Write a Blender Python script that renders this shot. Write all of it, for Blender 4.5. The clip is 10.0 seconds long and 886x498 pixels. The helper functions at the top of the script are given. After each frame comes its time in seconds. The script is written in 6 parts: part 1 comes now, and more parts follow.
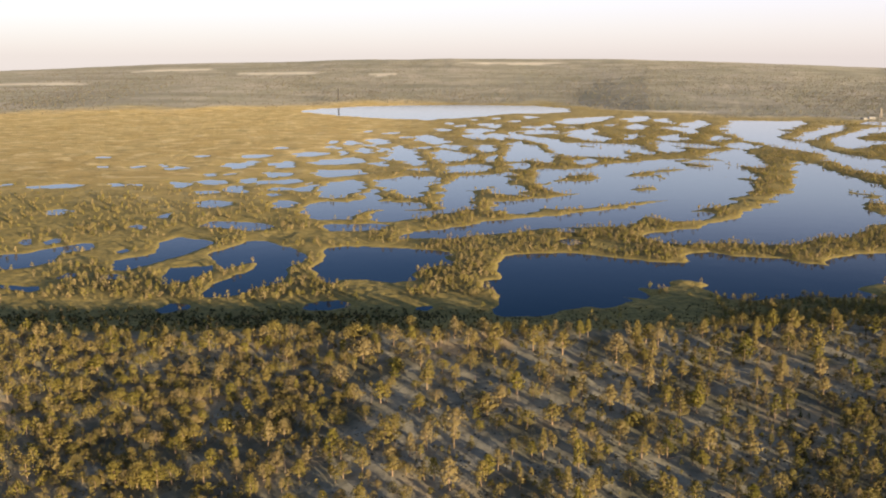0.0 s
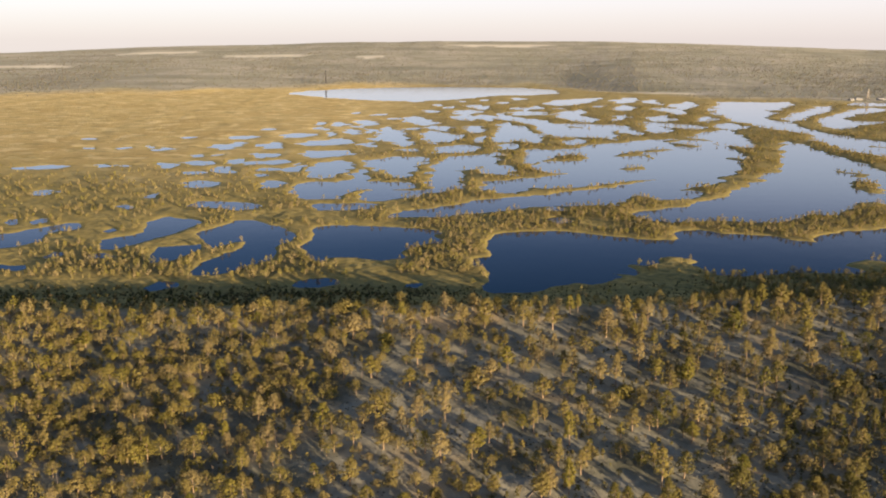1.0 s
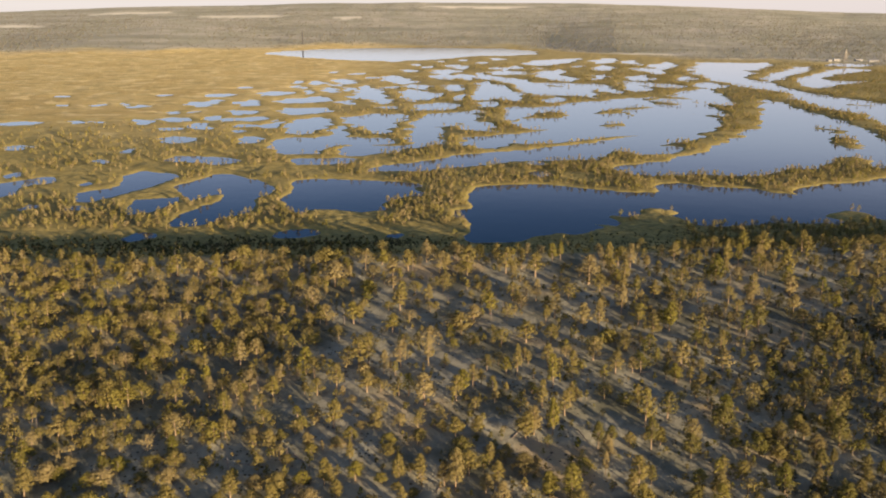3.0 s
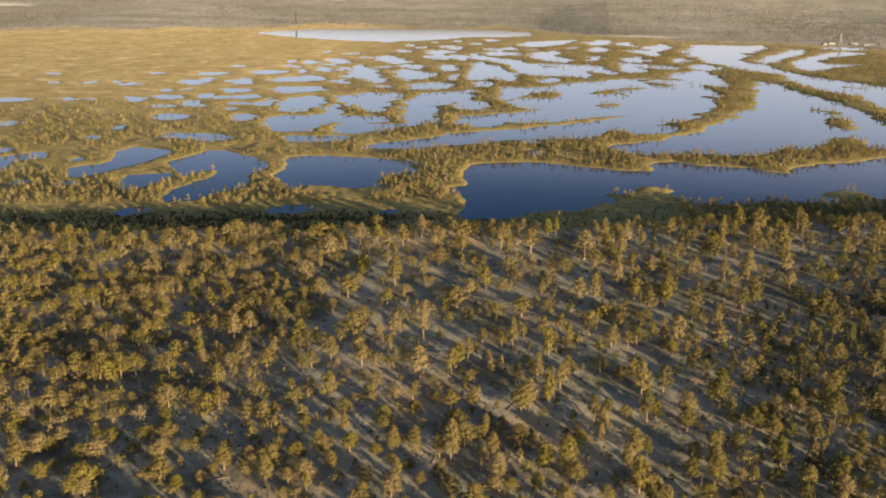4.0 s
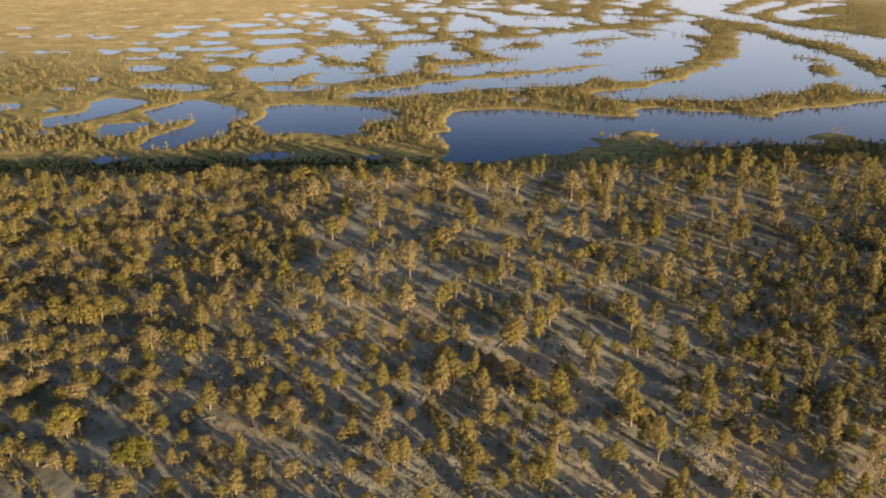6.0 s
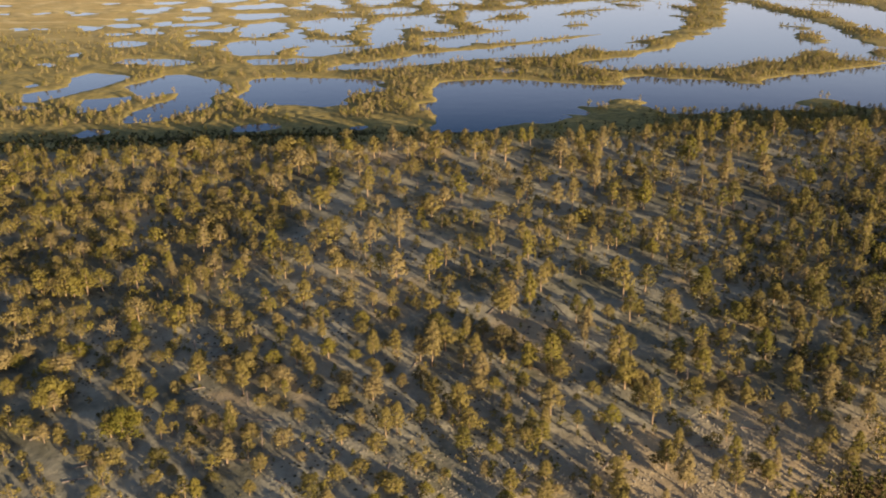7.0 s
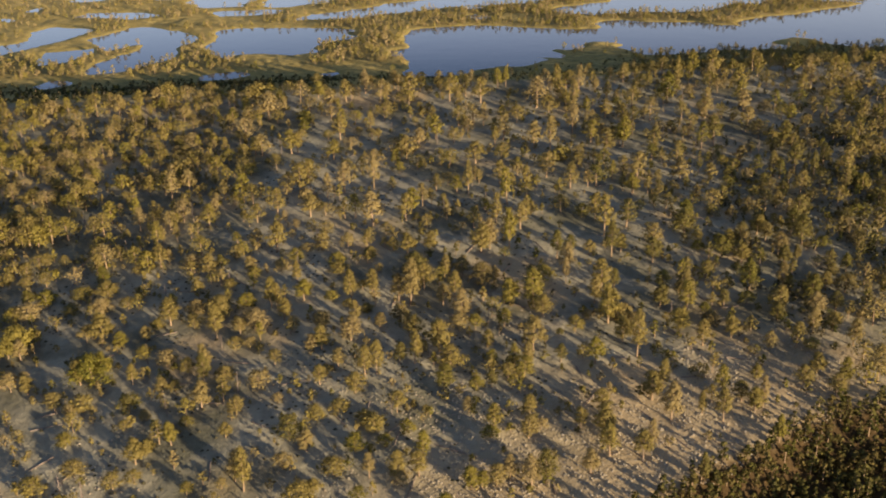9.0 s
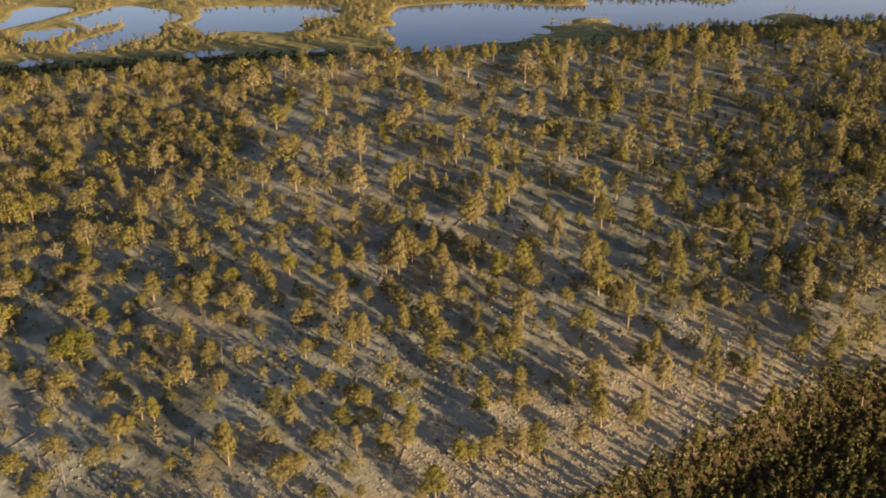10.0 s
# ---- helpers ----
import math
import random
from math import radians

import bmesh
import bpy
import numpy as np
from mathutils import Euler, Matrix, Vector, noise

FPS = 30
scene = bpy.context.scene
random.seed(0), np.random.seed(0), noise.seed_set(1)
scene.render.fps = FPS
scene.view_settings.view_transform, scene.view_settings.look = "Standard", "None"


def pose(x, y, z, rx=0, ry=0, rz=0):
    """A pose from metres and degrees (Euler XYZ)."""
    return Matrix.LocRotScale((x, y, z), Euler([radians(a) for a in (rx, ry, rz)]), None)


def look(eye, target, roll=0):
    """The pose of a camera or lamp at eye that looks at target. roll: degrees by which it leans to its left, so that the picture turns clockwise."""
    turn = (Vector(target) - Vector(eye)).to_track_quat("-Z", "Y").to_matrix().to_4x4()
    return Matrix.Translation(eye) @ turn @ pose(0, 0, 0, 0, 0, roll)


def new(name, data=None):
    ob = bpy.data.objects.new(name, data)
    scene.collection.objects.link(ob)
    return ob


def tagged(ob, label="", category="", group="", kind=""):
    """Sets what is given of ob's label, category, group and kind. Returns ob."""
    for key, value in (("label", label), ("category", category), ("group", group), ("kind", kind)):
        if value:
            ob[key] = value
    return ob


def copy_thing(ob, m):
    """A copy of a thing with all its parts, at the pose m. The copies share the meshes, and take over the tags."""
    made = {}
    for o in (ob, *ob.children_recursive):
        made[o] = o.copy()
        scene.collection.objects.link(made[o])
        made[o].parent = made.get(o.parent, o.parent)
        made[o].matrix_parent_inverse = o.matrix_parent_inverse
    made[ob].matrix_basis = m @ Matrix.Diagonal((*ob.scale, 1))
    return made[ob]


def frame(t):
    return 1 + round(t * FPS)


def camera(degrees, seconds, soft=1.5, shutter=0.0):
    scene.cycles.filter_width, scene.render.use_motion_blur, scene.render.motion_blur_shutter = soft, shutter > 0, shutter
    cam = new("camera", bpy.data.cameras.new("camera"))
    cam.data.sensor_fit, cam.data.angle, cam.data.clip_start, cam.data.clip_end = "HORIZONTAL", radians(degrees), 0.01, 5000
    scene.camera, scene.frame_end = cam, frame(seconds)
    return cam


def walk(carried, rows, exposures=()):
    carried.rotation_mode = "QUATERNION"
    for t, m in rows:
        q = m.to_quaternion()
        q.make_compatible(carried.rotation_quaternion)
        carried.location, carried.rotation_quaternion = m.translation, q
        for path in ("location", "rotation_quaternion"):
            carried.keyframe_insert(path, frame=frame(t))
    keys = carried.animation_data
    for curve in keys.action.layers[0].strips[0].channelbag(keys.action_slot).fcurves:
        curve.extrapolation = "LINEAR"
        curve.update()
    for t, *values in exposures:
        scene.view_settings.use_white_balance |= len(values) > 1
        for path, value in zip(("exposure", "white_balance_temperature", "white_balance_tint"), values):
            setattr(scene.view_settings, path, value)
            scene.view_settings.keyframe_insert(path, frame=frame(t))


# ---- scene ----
cam = camera(49.966, 10.0, soft=1.9)
# seconds, eye (metres), yaw to the left, pitch, roll (degrees)
ROWS = [
    (0.0, 0.0, 0.0, 130.0, 0.0, -11.476, 0.06),
    (0.5, -0.36, 0.15, 128.05, -0.35, -11.93, 0.045),
    (1.0, -0.76, 0.28, 126.1, -0.73, -12.441, 0.02),
    (1.5, -1.16, 0.45, 124.05, -1.115, -12.968, -0.01),
    (2.0, -1.59, 0.7, 122.03, -1.478, -13.518, -0.02),
    (2.5, -2.05, 0.98, 119.97, -1.847, -14.052, 0.0),
    (4.0, -3.53, 2.67, 113.6, -2.562, -15.534, 0.66),
    (4.5, -3.96, 3.34, 111.45, -2.823, -16.09, 0.67),
    (5.0, -4.4, 4.15, 109.25, -3.09, -16.65, 0.62),
    (5.5, -4.88, 5.04, 107.1, -3.418, -17.268, 0.55),
    (7.0, -5.94, 8.13, 100.37, -4.619, -19.25, -0.23),
    (7.5, -6.06, 9.18, 98.15, -5.016, -19.88, -0.49),
    (8.0, -6.13, 10.35, 95.8, -5.4, -20.46, -0.73),
    (8.5, -6.09, 11.6, 93.4, -5.765, -21.02, -0.92),
    (9.0, -5.97, 12.83, 90.98, -6.136, -21.54, -1.03),
    (9.5, -5.77, 14.05, 88.62, -6.49, -22.01, -1.07),
    (10.0, -5.45, 15.28, 86.27, -6.832, -22.436, -1.14),
]
walk(cam, [(t, pose(x, y, z, 90 + pitch, 0, yaw) @ pose(0, 0, 0, 0, 0, roll)) for t, x, y, z, yaw, pitch, roll in ROWS])
scene.view_settings.exposure = 0.77

# ---- light: a low warm sun behind the camera's right, a clear pale sky ----
SUN_UP, SUN_SIDE = 5.2, 38.0          # degrees over the horizon; shadows fall that far left of +y
to_sun = Vector((math.sin(radians(SUN_SIDE)) * math.cos(radians(SUN_UP)), -math.cos(radians(SUN_SIDE)) * math.cos(radians(SUN_UP)), math.sin(radians(SUN_UP))))
sky_world = bpy.data.worlds.new("sky")
scene.world = sky_world
sky_world.use_nodes = True
wn = sky_world.node_tree
sky_tex = wn.nodes.new("ShaderNodeTexSky")
sky_tex.sky_type, sky_tex.sun_disc = "NISHITA", False
sky_tex.sun_elevation = radians(SUN_UP)
sky_tex.sun_rotation = math.atan2(to_sun.x, to_sun.y)
sky_tex.altitude, sky_tex.air_density, sky_tex.dust_density, sky_tex.ozone_density = 200, 1.0, 0.4, 4.0
wn.nodes["Background"].inputs["Strength"].default_value = 0.085
# pale evening haze all round the horizon, thinning out upwards, and unseen brightness overhead added to fill the shade
where = wn.nodes.new("ShaderNodeTexCoord")
height = wn.nodes.new("ShaderNodeSeparateXYZ")
wn.links.new(where.outputs["Generated"], height.inputs[0])
haze = wn.nodes.new("ShaderNodeValToRGB")
HAZE_AND_FILL = ((0.0, (4.75, 4.1, 4.2)), (0.03, (5.5, 4.65, 4.75)), (0.056, (5.9, 5.0, 5.2)), (0.08, (5.6, 5.1, 5.5)), (0.134, (4.85, 4.85, 5.4)), (0.165, (3.25, 3.25, 4.05)), (0.21, (0.68, 0.7, 1.12)), (0.28, (0.05, 0.05, 0.05)), (0.4, (0.15, 0.13, 0.1)), (0.65, (0.58, 0.53, 0.46)), (1.0, (0.75, 0.70, 0.62)))
while len(haze.color_ramp.elements) < len(HAZE_AND_FILL):
    haze.color_ramp.elements.new(0.5)
for e, (at, c) in zip(haze.color_ramp.elements, HAZE_AND_FILL):
    e.position, e.color = at, (*c, 1)
wn.links.new(height.outputs["Z"], haze.inputs[0])
both = wn.nodes.new("ShaderNodeMix")
both.data_type, both.blend_type = "RGBA", "ADD"
both.inputs[0].default_value = 1.0
clear = wn.nodes.new("ShaderNodeMix")
clear.data_type, clear.blend_type = "RGBA", "MULTIPLY"
clear.inputs[0].default_value, clear.inputs[7].default_value = 1.0, (0.80, 0.86, 1.0, 1)
wn.links.new(sky_tex.outputs[0], clear.inputs[6])
wn.links.new(clear.outputs[2], both.inputs[6])
wn.links.new(haze.outputs[0], both.inputs[7])
wn.links.new(both.outputs[2], wn.nodes["Background"].inputs["Color"])
sun = new("sun", bpy.data.lights.new("sun", "SUN"))
sun.data.energy, sun.data.angle, sun.data.color = 5.0, radians(0.8), (1.0, 0.77, 0.495)
sun.matrix_world = look((0, 0, 300), Vector((0, 0, 300)) - to_sun)


# ---- materials ----
class Nodes:
    """Short hand for a node material."""

    def __init__(self, name, rough=0.8, specular=0.3):
        self.mat = bpy.data.materials.new(name)
        self.mat.use_nodes = True
        self.tree = self.mat.node_tree
        self.shader = self.tree.nodes["Principled BSDF"]
        self.shader.inputs["Roughness"].default_value = rough
        self.shader.inputs["Specular IOR Level"].default_value = specular

    def add(self, kind, **values):
        node = self.tree.nodes.new("ShaderNode" + kind)
        for key, value in values.items():
            if key in node.inputs:
                node.inputs[key].default_value = value
        return node

    def link(self, a, b):
        self.tree.links.new(a, b)

    def place(self, stretch=(1, 1, 1)):
        m = self.add("Mapping", Scale=stretch)
        self.link(self.add("NewGeometry").outputs["Position"], m.inputs["Vector"])
        return m.outputs[0]

    def noise(self, scale, detail=4.0, rough=0.55, stretch=(1, 1, 1)):
        n = self.add("TexNoise", Scale=scale, Detail=detail, Roughness=rough)
        self.link(self.place(stretch), n.inputs["Vector"])
        return n.outputs["Fac"]

    def ramp(self, fac, *stops):
        r = self.add("ValToRGB")
        els = r.color_ramp.elements
        while len(els) < len(stops):
            els.new(0.5)
        for e, (p, c) in zip(els, stops):
            e.position, e.color = p, (*c, 1) if len(c) == 3 else c
        self.link(fac, r.inputs[0])
        return r.outputs[0]

    def mix(self, fac, a, b, blend="MIX"):
        n = self.tree.nodes.new("ShaderNodeMix")
        n.data_type, n.blend_type = "RGBA", blend
        for sock, value in ((n.inputs[0], fac), (n.inputs[6], a), (n.inputs[7], b)):
            if isinstance(value, (int, float)):
                sock.default_value = value
            elif isinstance(value, tuple):
                sock.default_value = (*value, 1)
            else:
                self.link(value, sock)
        return n.outputs[2]

    def maths(self, op, a, b=0.0, clamp=False):
        n = self.tree.nodes.new("ShaderNodeMath")
        n.operation, n.use_clamp = op, clamp
        for sock, value in zip(n.inputs, (a, b)):
            if isinstance(value, (int, float)):
                sock.default_value = value
            else:
                self.link(value, sock)
        return n.outputs[0]

    def attr(self, name):
        n = self.add("Attribute")
        n.attribute_name = name
        return n.outputs["Fac"]

    def colour(self, out):
        self.link(out, self.shader.inputs["Base Color"])
        return self

    def bump(self, height, strength, distance):
        n = self.add("Bump", Strength=strength, Distance=distance)
        self.link(height, n.inputs["Height"])
        self.link(n.outputs[0], self.shader.inputs["Normal"])
        return self


def ground_material():
    """Mire moss and sedge, green shore sedge, lichen and sand on the ridge, woods far off: laid out by the sheet's own zones."""
    g = Nodes("ground", 0.95, 0.1)
    big, mid, small, grain = g.noise(0.006, 3), g.noise(0.035, 5, 0.6), g.noise(0.22, 5, 0.65), g.noise(1.7, 4, 0.7)
    moss = g.ramp(mid, (0.30, (0.20, 0.16, 0.045)), (0.5, (0.29, 0.225, 0.066)), (0.72, (0.37, 0.285, 0.092)))
    moss = g.mix(g.ramp(small, (0.46, (0, 0, 0)), (0.58, (0.8, 0.8, 0.8))), moss, (0.105, 0.10, 0.030))
    dry = g.ramp(g.noise(0.012, 5, 0.6, (1, 0.6, 1)), (0.35, (0.34, 0.242, 0.088)), (0.5, (0.395, 0.292, 0.116)), (0.66, (0.46, 0.353, 0.157)))
    dry = g.mix(g.ramp(g.noise(0.042, 3, 0.5, (0.75, 0.8, 1)), (0.56, (0, 0, 0)), (0.59, (0.7, 0.7, 0.7))), dry, (0.62, 0.50, 0.26))
    dry = g.mix(g.ramp(g.noise(0.05, 4, 0.6, (0.6, 1, 1)), (0.41, (0.65, 0.65, 0.65)), (0.46, (0, 0, 0))), dry, (0.20, 0.165, 0.06))
    moss = g.mix(g.attr("dry"), moss, dry)
    scrub = g.ramp(small, (0.3, (0.13, 0.12, 0.045)), (0.5, (0.20, 0.17, 0.062)), (0.7, (0.28, 0.225, 0.085)))
    moss = g.mix(g.attr("scrub"), moss, scrub)
    # dwarf shrubs, coloured dark to stand in for shade between the mire trees
    shrubs = g.ramp(grain, (0.3, (0.055, 0.055, 0.02)), (0.55, (0.11, 0.10, 0.035)), (0.75, (0.19, 0.16, 0.055)))
    moss = g.mix(g.attr("grove_shade"), moss, shrubs)
    sedge = g.ramp(small, (0.3, (0.185, 0.16, 0.04)), (0.6, (0.30, 0.245, 0.066)))
    colour = g.mix(g.attr("shore"), moss, sedge)
    lichen = g.ramp(small, (0.32, (0.30, 0.276, 0.206)), (0.5, (0.415, 0.380, 0.281)), (0.7, (0.515, 0.468, 0.34)))
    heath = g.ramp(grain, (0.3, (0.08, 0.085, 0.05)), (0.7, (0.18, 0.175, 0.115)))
    # heath patches; the added share east and west stands in for shade
    lichen = g.mix(g.ramp(g.maths("ADD", mid, g.maths("MULTIPLY", g.attr("heath_shade"), 0.06)), (0.48, (0, 0, 0)), (0.64, (0.75, 0.75, 0.75))), lichen, heath)
    sand = g.ramp(grain, (0.3, (0.46, 0.345, 0.20)), (0.7, (0.63, 0.485, 0.29)))
    lichen = g.mix(g.attr("sand"), lichen, sand)
    # darker brown ground inside the young stand
    lichen = g.mix(g.attr("stand_floor"), lichen, g.ramp(grain, (0.3, (0.06, 0.04, 0.02)), (0.7, (0.12, 0.08, 0.038))))
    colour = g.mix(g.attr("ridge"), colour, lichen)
    # woods far off, paled and greyed so that the colour carries haze
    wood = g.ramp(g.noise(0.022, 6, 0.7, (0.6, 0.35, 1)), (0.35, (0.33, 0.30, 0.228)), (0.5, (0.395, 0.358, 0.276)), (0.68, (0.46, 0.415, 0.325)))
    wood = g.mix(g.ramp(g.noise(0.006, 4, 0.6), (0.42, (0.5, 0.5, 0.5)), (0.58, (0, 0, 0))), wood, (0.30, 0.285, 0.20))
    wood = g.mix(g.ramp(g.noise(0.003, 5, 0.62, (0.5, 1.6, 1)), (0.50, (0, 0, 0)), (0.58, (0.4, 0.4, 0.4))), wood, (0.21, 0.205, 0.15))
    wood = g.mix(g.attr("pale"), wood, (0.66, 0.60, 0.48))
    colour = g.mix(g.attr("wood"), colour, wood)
    colour = g.mix(g.ramp(big, (0.35, (0.25, 0.25, 0.25)), (0.65, (0, 0, 0))), colour, g.mix(1.0, colour, (0.72, 0.78, 0.7), "MULTIPLY"))
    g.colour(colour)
    height = g.maths("ADD", g.maths("MULTIPLY", small, 1.0), g.maths("MULTIPLY", grain, 0.35))
    height = g.maths("MULTIPLY", height, g.maths("SUBTRACT", 1.0, g.maths("MULTIPLY", g.attr("wood"), 0.7)))
    g.bump(height, 0.7, 1.0)
    # fibrous sedge and moss shine back at a low sun
    fibre = g.maths("SUBTRACT", 1.0, g.attr("ridge"), True)
    g.link(g.maths("MULTIPLY", fibre, g.maths("SUBTRACT", 0.86, g.maths("MULTIPLY", g.maths("MAXIMUM", g.attr("wood"), g.attr("scrub")), 0.40))), g.shader.inputs["Sheen Weight"])
    g.shader.inputs["Sheen Roughness"].default_value = 0.6
    g.link(g.mix(g.maths("MULTIPLY", g.maths("SUBTRACT", 1.0, g.attr("wood"), True), 0.25), colour, (0.9, 0.7, 0.35)), g.shader.inputs["Sheen Tint"])
    return g.mat


def water_material():
    w = Nodes("water", 0.05, 0.18)
    w.shader.inputs["IOR"].default_value = 1.333
    w.colour(w.ramp(w.noise(0.01, 3), (0.3, (0.006, 0.009, 0.016)), (0.7, (0.010, 0.014, 0.022))))
    ripple = w.maths("ADD", w.noise(0.5, 3, 0.6, (1, 0.6, 1)), w.maths("MULTIPLY", w.noise(0.06, 3), 1.5))
    w.bump(ripple, 0.075, 0.3)
    return w.mat


def leaf_material(name, dark, light, tan):
    """Needles: each tree its own tint, each tuft its own tone."""
    n = Nodes(name, 0.75, 0.2)
    own = n.maths("FRACT", n.maths("ADD", n.attr("tint"), n.add("ObjectInfo").outputs["Random"]))
    tuft = n.add("NewGeometry").outputs["Random Per Island"]
    colour = n.mix(tuft, dark, light)
    colour = n.mix(n.ramp(own, (0.6, (0, 0, 0)), (0.95, (0.65, 0.65, 0.65))), colour, tan)
    n.colour(n.mix(n.ramp(own, (0.0, (0.9, 0.9, 0.9)), (0.35, (0, 0, 0))), colour, n.mix(1.0, colour, (0.93, 1.0, 0.58), "MULTIPLY")))
    tree = n.tree
    glow = n.add("BsdfTranslucent")
    n.link(n.shader.inputs["Base Color"].links[0].from_socket, glow.inputs["Color"])
    both = n.add("MixShader", Fac=0.15)
    n.link(n.shader.outputs[0], both.inputs[1])
    n.link(glow.outputs[0], both.inputs[2])
    n.link(both.outputs[0], tree.nodes["Material Output"].inputs["Surface"])
    return n.mat


def bark_material(name, low, high):
    b = Nodes(name, 0.85, 0.2)
    b.colour(b.ramp(b.noise(1.2, 4, 0.6, (1, 1, 0.35)), (0.3, low), (0.7, high)))
    b.bump(b.noise(6.0, 3, 0.6, (1, 1, 0.2)), 0.5, 0.05)
    return b.mat


def plain_material(name, low, high, scale, rough=0.8):
    p = Nodes(name, rough, 0.3)
    p.colour(p.ramp(p.noise(scale, 4), (0.3, low), (0.7, high)))
    return p.mat


GROUND, WATER = ground_material(), water_material()
NEEDLES = leaf_material("pine_needles", (0.186, 0.154, 0.047), (0.328, 0.257, 0.078), (0.37, 0.285, 0.14))
BOG_LEAF = leaf_material("bog_leaf", (0.20, 0.17, 0.052), (0.40, 0.32, 0.11), (0.46, 0.345, 0.18))
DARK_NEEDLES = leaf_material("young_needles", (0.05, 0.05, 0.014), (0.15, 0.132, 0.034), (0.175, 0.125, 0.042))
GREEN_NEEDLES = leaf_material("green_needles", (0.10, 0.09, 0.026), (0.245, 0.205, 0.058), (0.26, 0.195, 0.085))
# shrub leaves with shade put into their dark green
SHADED_SHRUB_LEAF = leaf_material("shaded_shrub_leaf", (0.045, 0.05, 0.017), (0.10, 0.098, 0.032), (0.15, 0.115, 0.05))
# far crowns, greyed so that haze sits in the leaf colour
HAZED_LEAF = leaf_material("hazed_leaf", (0.28, 0.255, 0.188), (0.36, 0.322, 0.24), (0.35, 0.29, 0.21))
BARK = bark_material("pine_bark", (0.28, 0.20, 0.13), (0.45, 0.325, 0.21))
GREY_WOOD = bark_material("grey_wood", (0.22, 0.17, 0.14), (0.36, 0.29, 0.24))
STONE = plain_material("stone", (0.26, 0.22, 0.16), (0.52, 0.45, 0.34), 0.8, 0.85)
WHITE_PAINT = plain_material("white_paint", (0.38, 0.36, 0.33), (0.48, 0.46, 0.42), 0.3)
ROOF_METAL = plain_material("roof_metal", (0.30, 0.29, 0.28), (0.42, 0.41, 0.40), 0.3, 0.5)
STEEL = plain_material("dark_steel", (0.08, 0.08, 0.08), (0.14, 0.13, 0.12), 0.3, 0.6)
PALE_STEEL = plain_material("pale_steel", (0.42, 0.37, 0.30), (0.55, 0.49, 0.41), 0.3, 0.6)
HEATH = plain_material("heath", (0.05, 0.05, 0.028), (0.13, 0.11, 0.06), 1.5, 0.9)
# lakes of the mire: corner points of each shore, metres
LAKE_AA = [(-308, 600), (-294, 618), (-281, 622), (-274, 637), (-264, 647), (-256, 657), (-247, 659), (-243, 647), (-244, 635), (-252, 626), (-256, 616), (-250, 600), (-254, 592), (-258, 582), (-265, 577), (-274, 574), (-292, 568)]
LAKE_AB = [(-203, 574), (-209, 587), (-212, 602), (-207, 609), (-198, 615), (-192, 624), (-197, 641), (-199, 659), (-198, 676), (-192, 683), (-179, 674), (-169, 670), (-164, 660), (-164, 647), (-168, 632), (-171, 619), (-177, 608), (-183, 597), (-188, 584), (-194, 574)]
LAKE_AC = [(-203, 548), (-206, 557), (-205, 565), (-199, 565), (-191, 557), (-189, 550), (-193, 547)]
LAKE_AD = [(-168, 546), (-168, 559), (-169, 578), (-162, 581), (-154, 584), (-146, 589), (-143, 575), (-145, 564), (-150, 553), (-152, 543), (-159, 537), (-164, 537)]
LAKE_AE = [(-156, 619), (-154, 628), (-149, 638), (-143, 658), (-139, 668), (-127, 670), (-122, 662), (-112, 652), (-104, 650), (-97, 638), (-92, 623), (-90, 610), (-90, 596), (-95, 591), (-96, 581), (-95, 567), (-95, 549), (-95, 542), (-99, 535), (-106, 525), (-112, 517), (-114, 510), (-121, 506), (-125, 507), (-134, 507), (-136, 515), (-135, 528), (-133, 537), (-129, 544), (-126, 556), (-125, 562), (-121, 567), (-117, 579), (-120, 596), (-125, 594), (-130, 586), (-134, 581), (-137, 575), (-143, 591)]
LAKE_AF = [(-82, 628), (-80, 642), (-72, 648), (-57, 650), (-49, 646), (-33, 646), (-17, 640), (-2, 635), (4, 631), (6, 620), (-1, 614), (0, 609), (6, 600), (5, 588), (-5, 588), (-10, 585), (-15, 575), (-19, 564), (-16, 552), (-15, 545), (-23, 542), (-29, 539), (-38, 542), (-46, 548), (-55, 548), (-60, 545), (-64, 539), (-70, 546), (-74, 556), (-77, 569), (-82, 581), (-79, 591), (-76, 601), (-78, 617)]
LAKE_AG = [(-73, 484), (-72, 491), (-68, 496), (-59, 499), (-52, 497), (-49, 490), (-52, 485), (-60, 480), (-69, 480)]
LAKE_AH = [(-15, 480), (-13, 487), (-7, 489), (-5, 484), (-8, 478)]
LAKE_AI = [(-150, 478), (-148, 486), (-145, 493), (-139, 495), (-134, 490), (-133, 482), (-139, 476), (-145, 473)]
LAKE_AJ = [(-271, 533), (-255, 533), (-249, 533), (-240, 531), (-232, 531), (-228, 523), (-231, 518), (-244, 522), (-252, 525), (-268, 524)]
LAKE_AK = [(-302, 661), (-303, 674), (-297, 676), (-289, 656), (-294, 652)]
LAKE_AL = [(-284, 665), (-282, 676), (-275, 678), (-272, 662), (-278, 655)]
LAKE_AM = [(-232, 553), (-229, 566), (-221, 562), (-221, 553), (-228, 547)]
LAKE_AN = [(-242, 725), (-237, 735), (-227, 721), (-232, 711)]
LAKE_AO = [(-220, 628), (-218, 639), (-212, 635), (-214, 626)]
LAKE_AP = [(-344, 801), (-338, 810), (-328, 810), (-319, 804), (-318, 785), (-329, 782)]
LAKE_AQ = [(-235, 765), (-232, 790), (-227, 796), (-224, 769)]
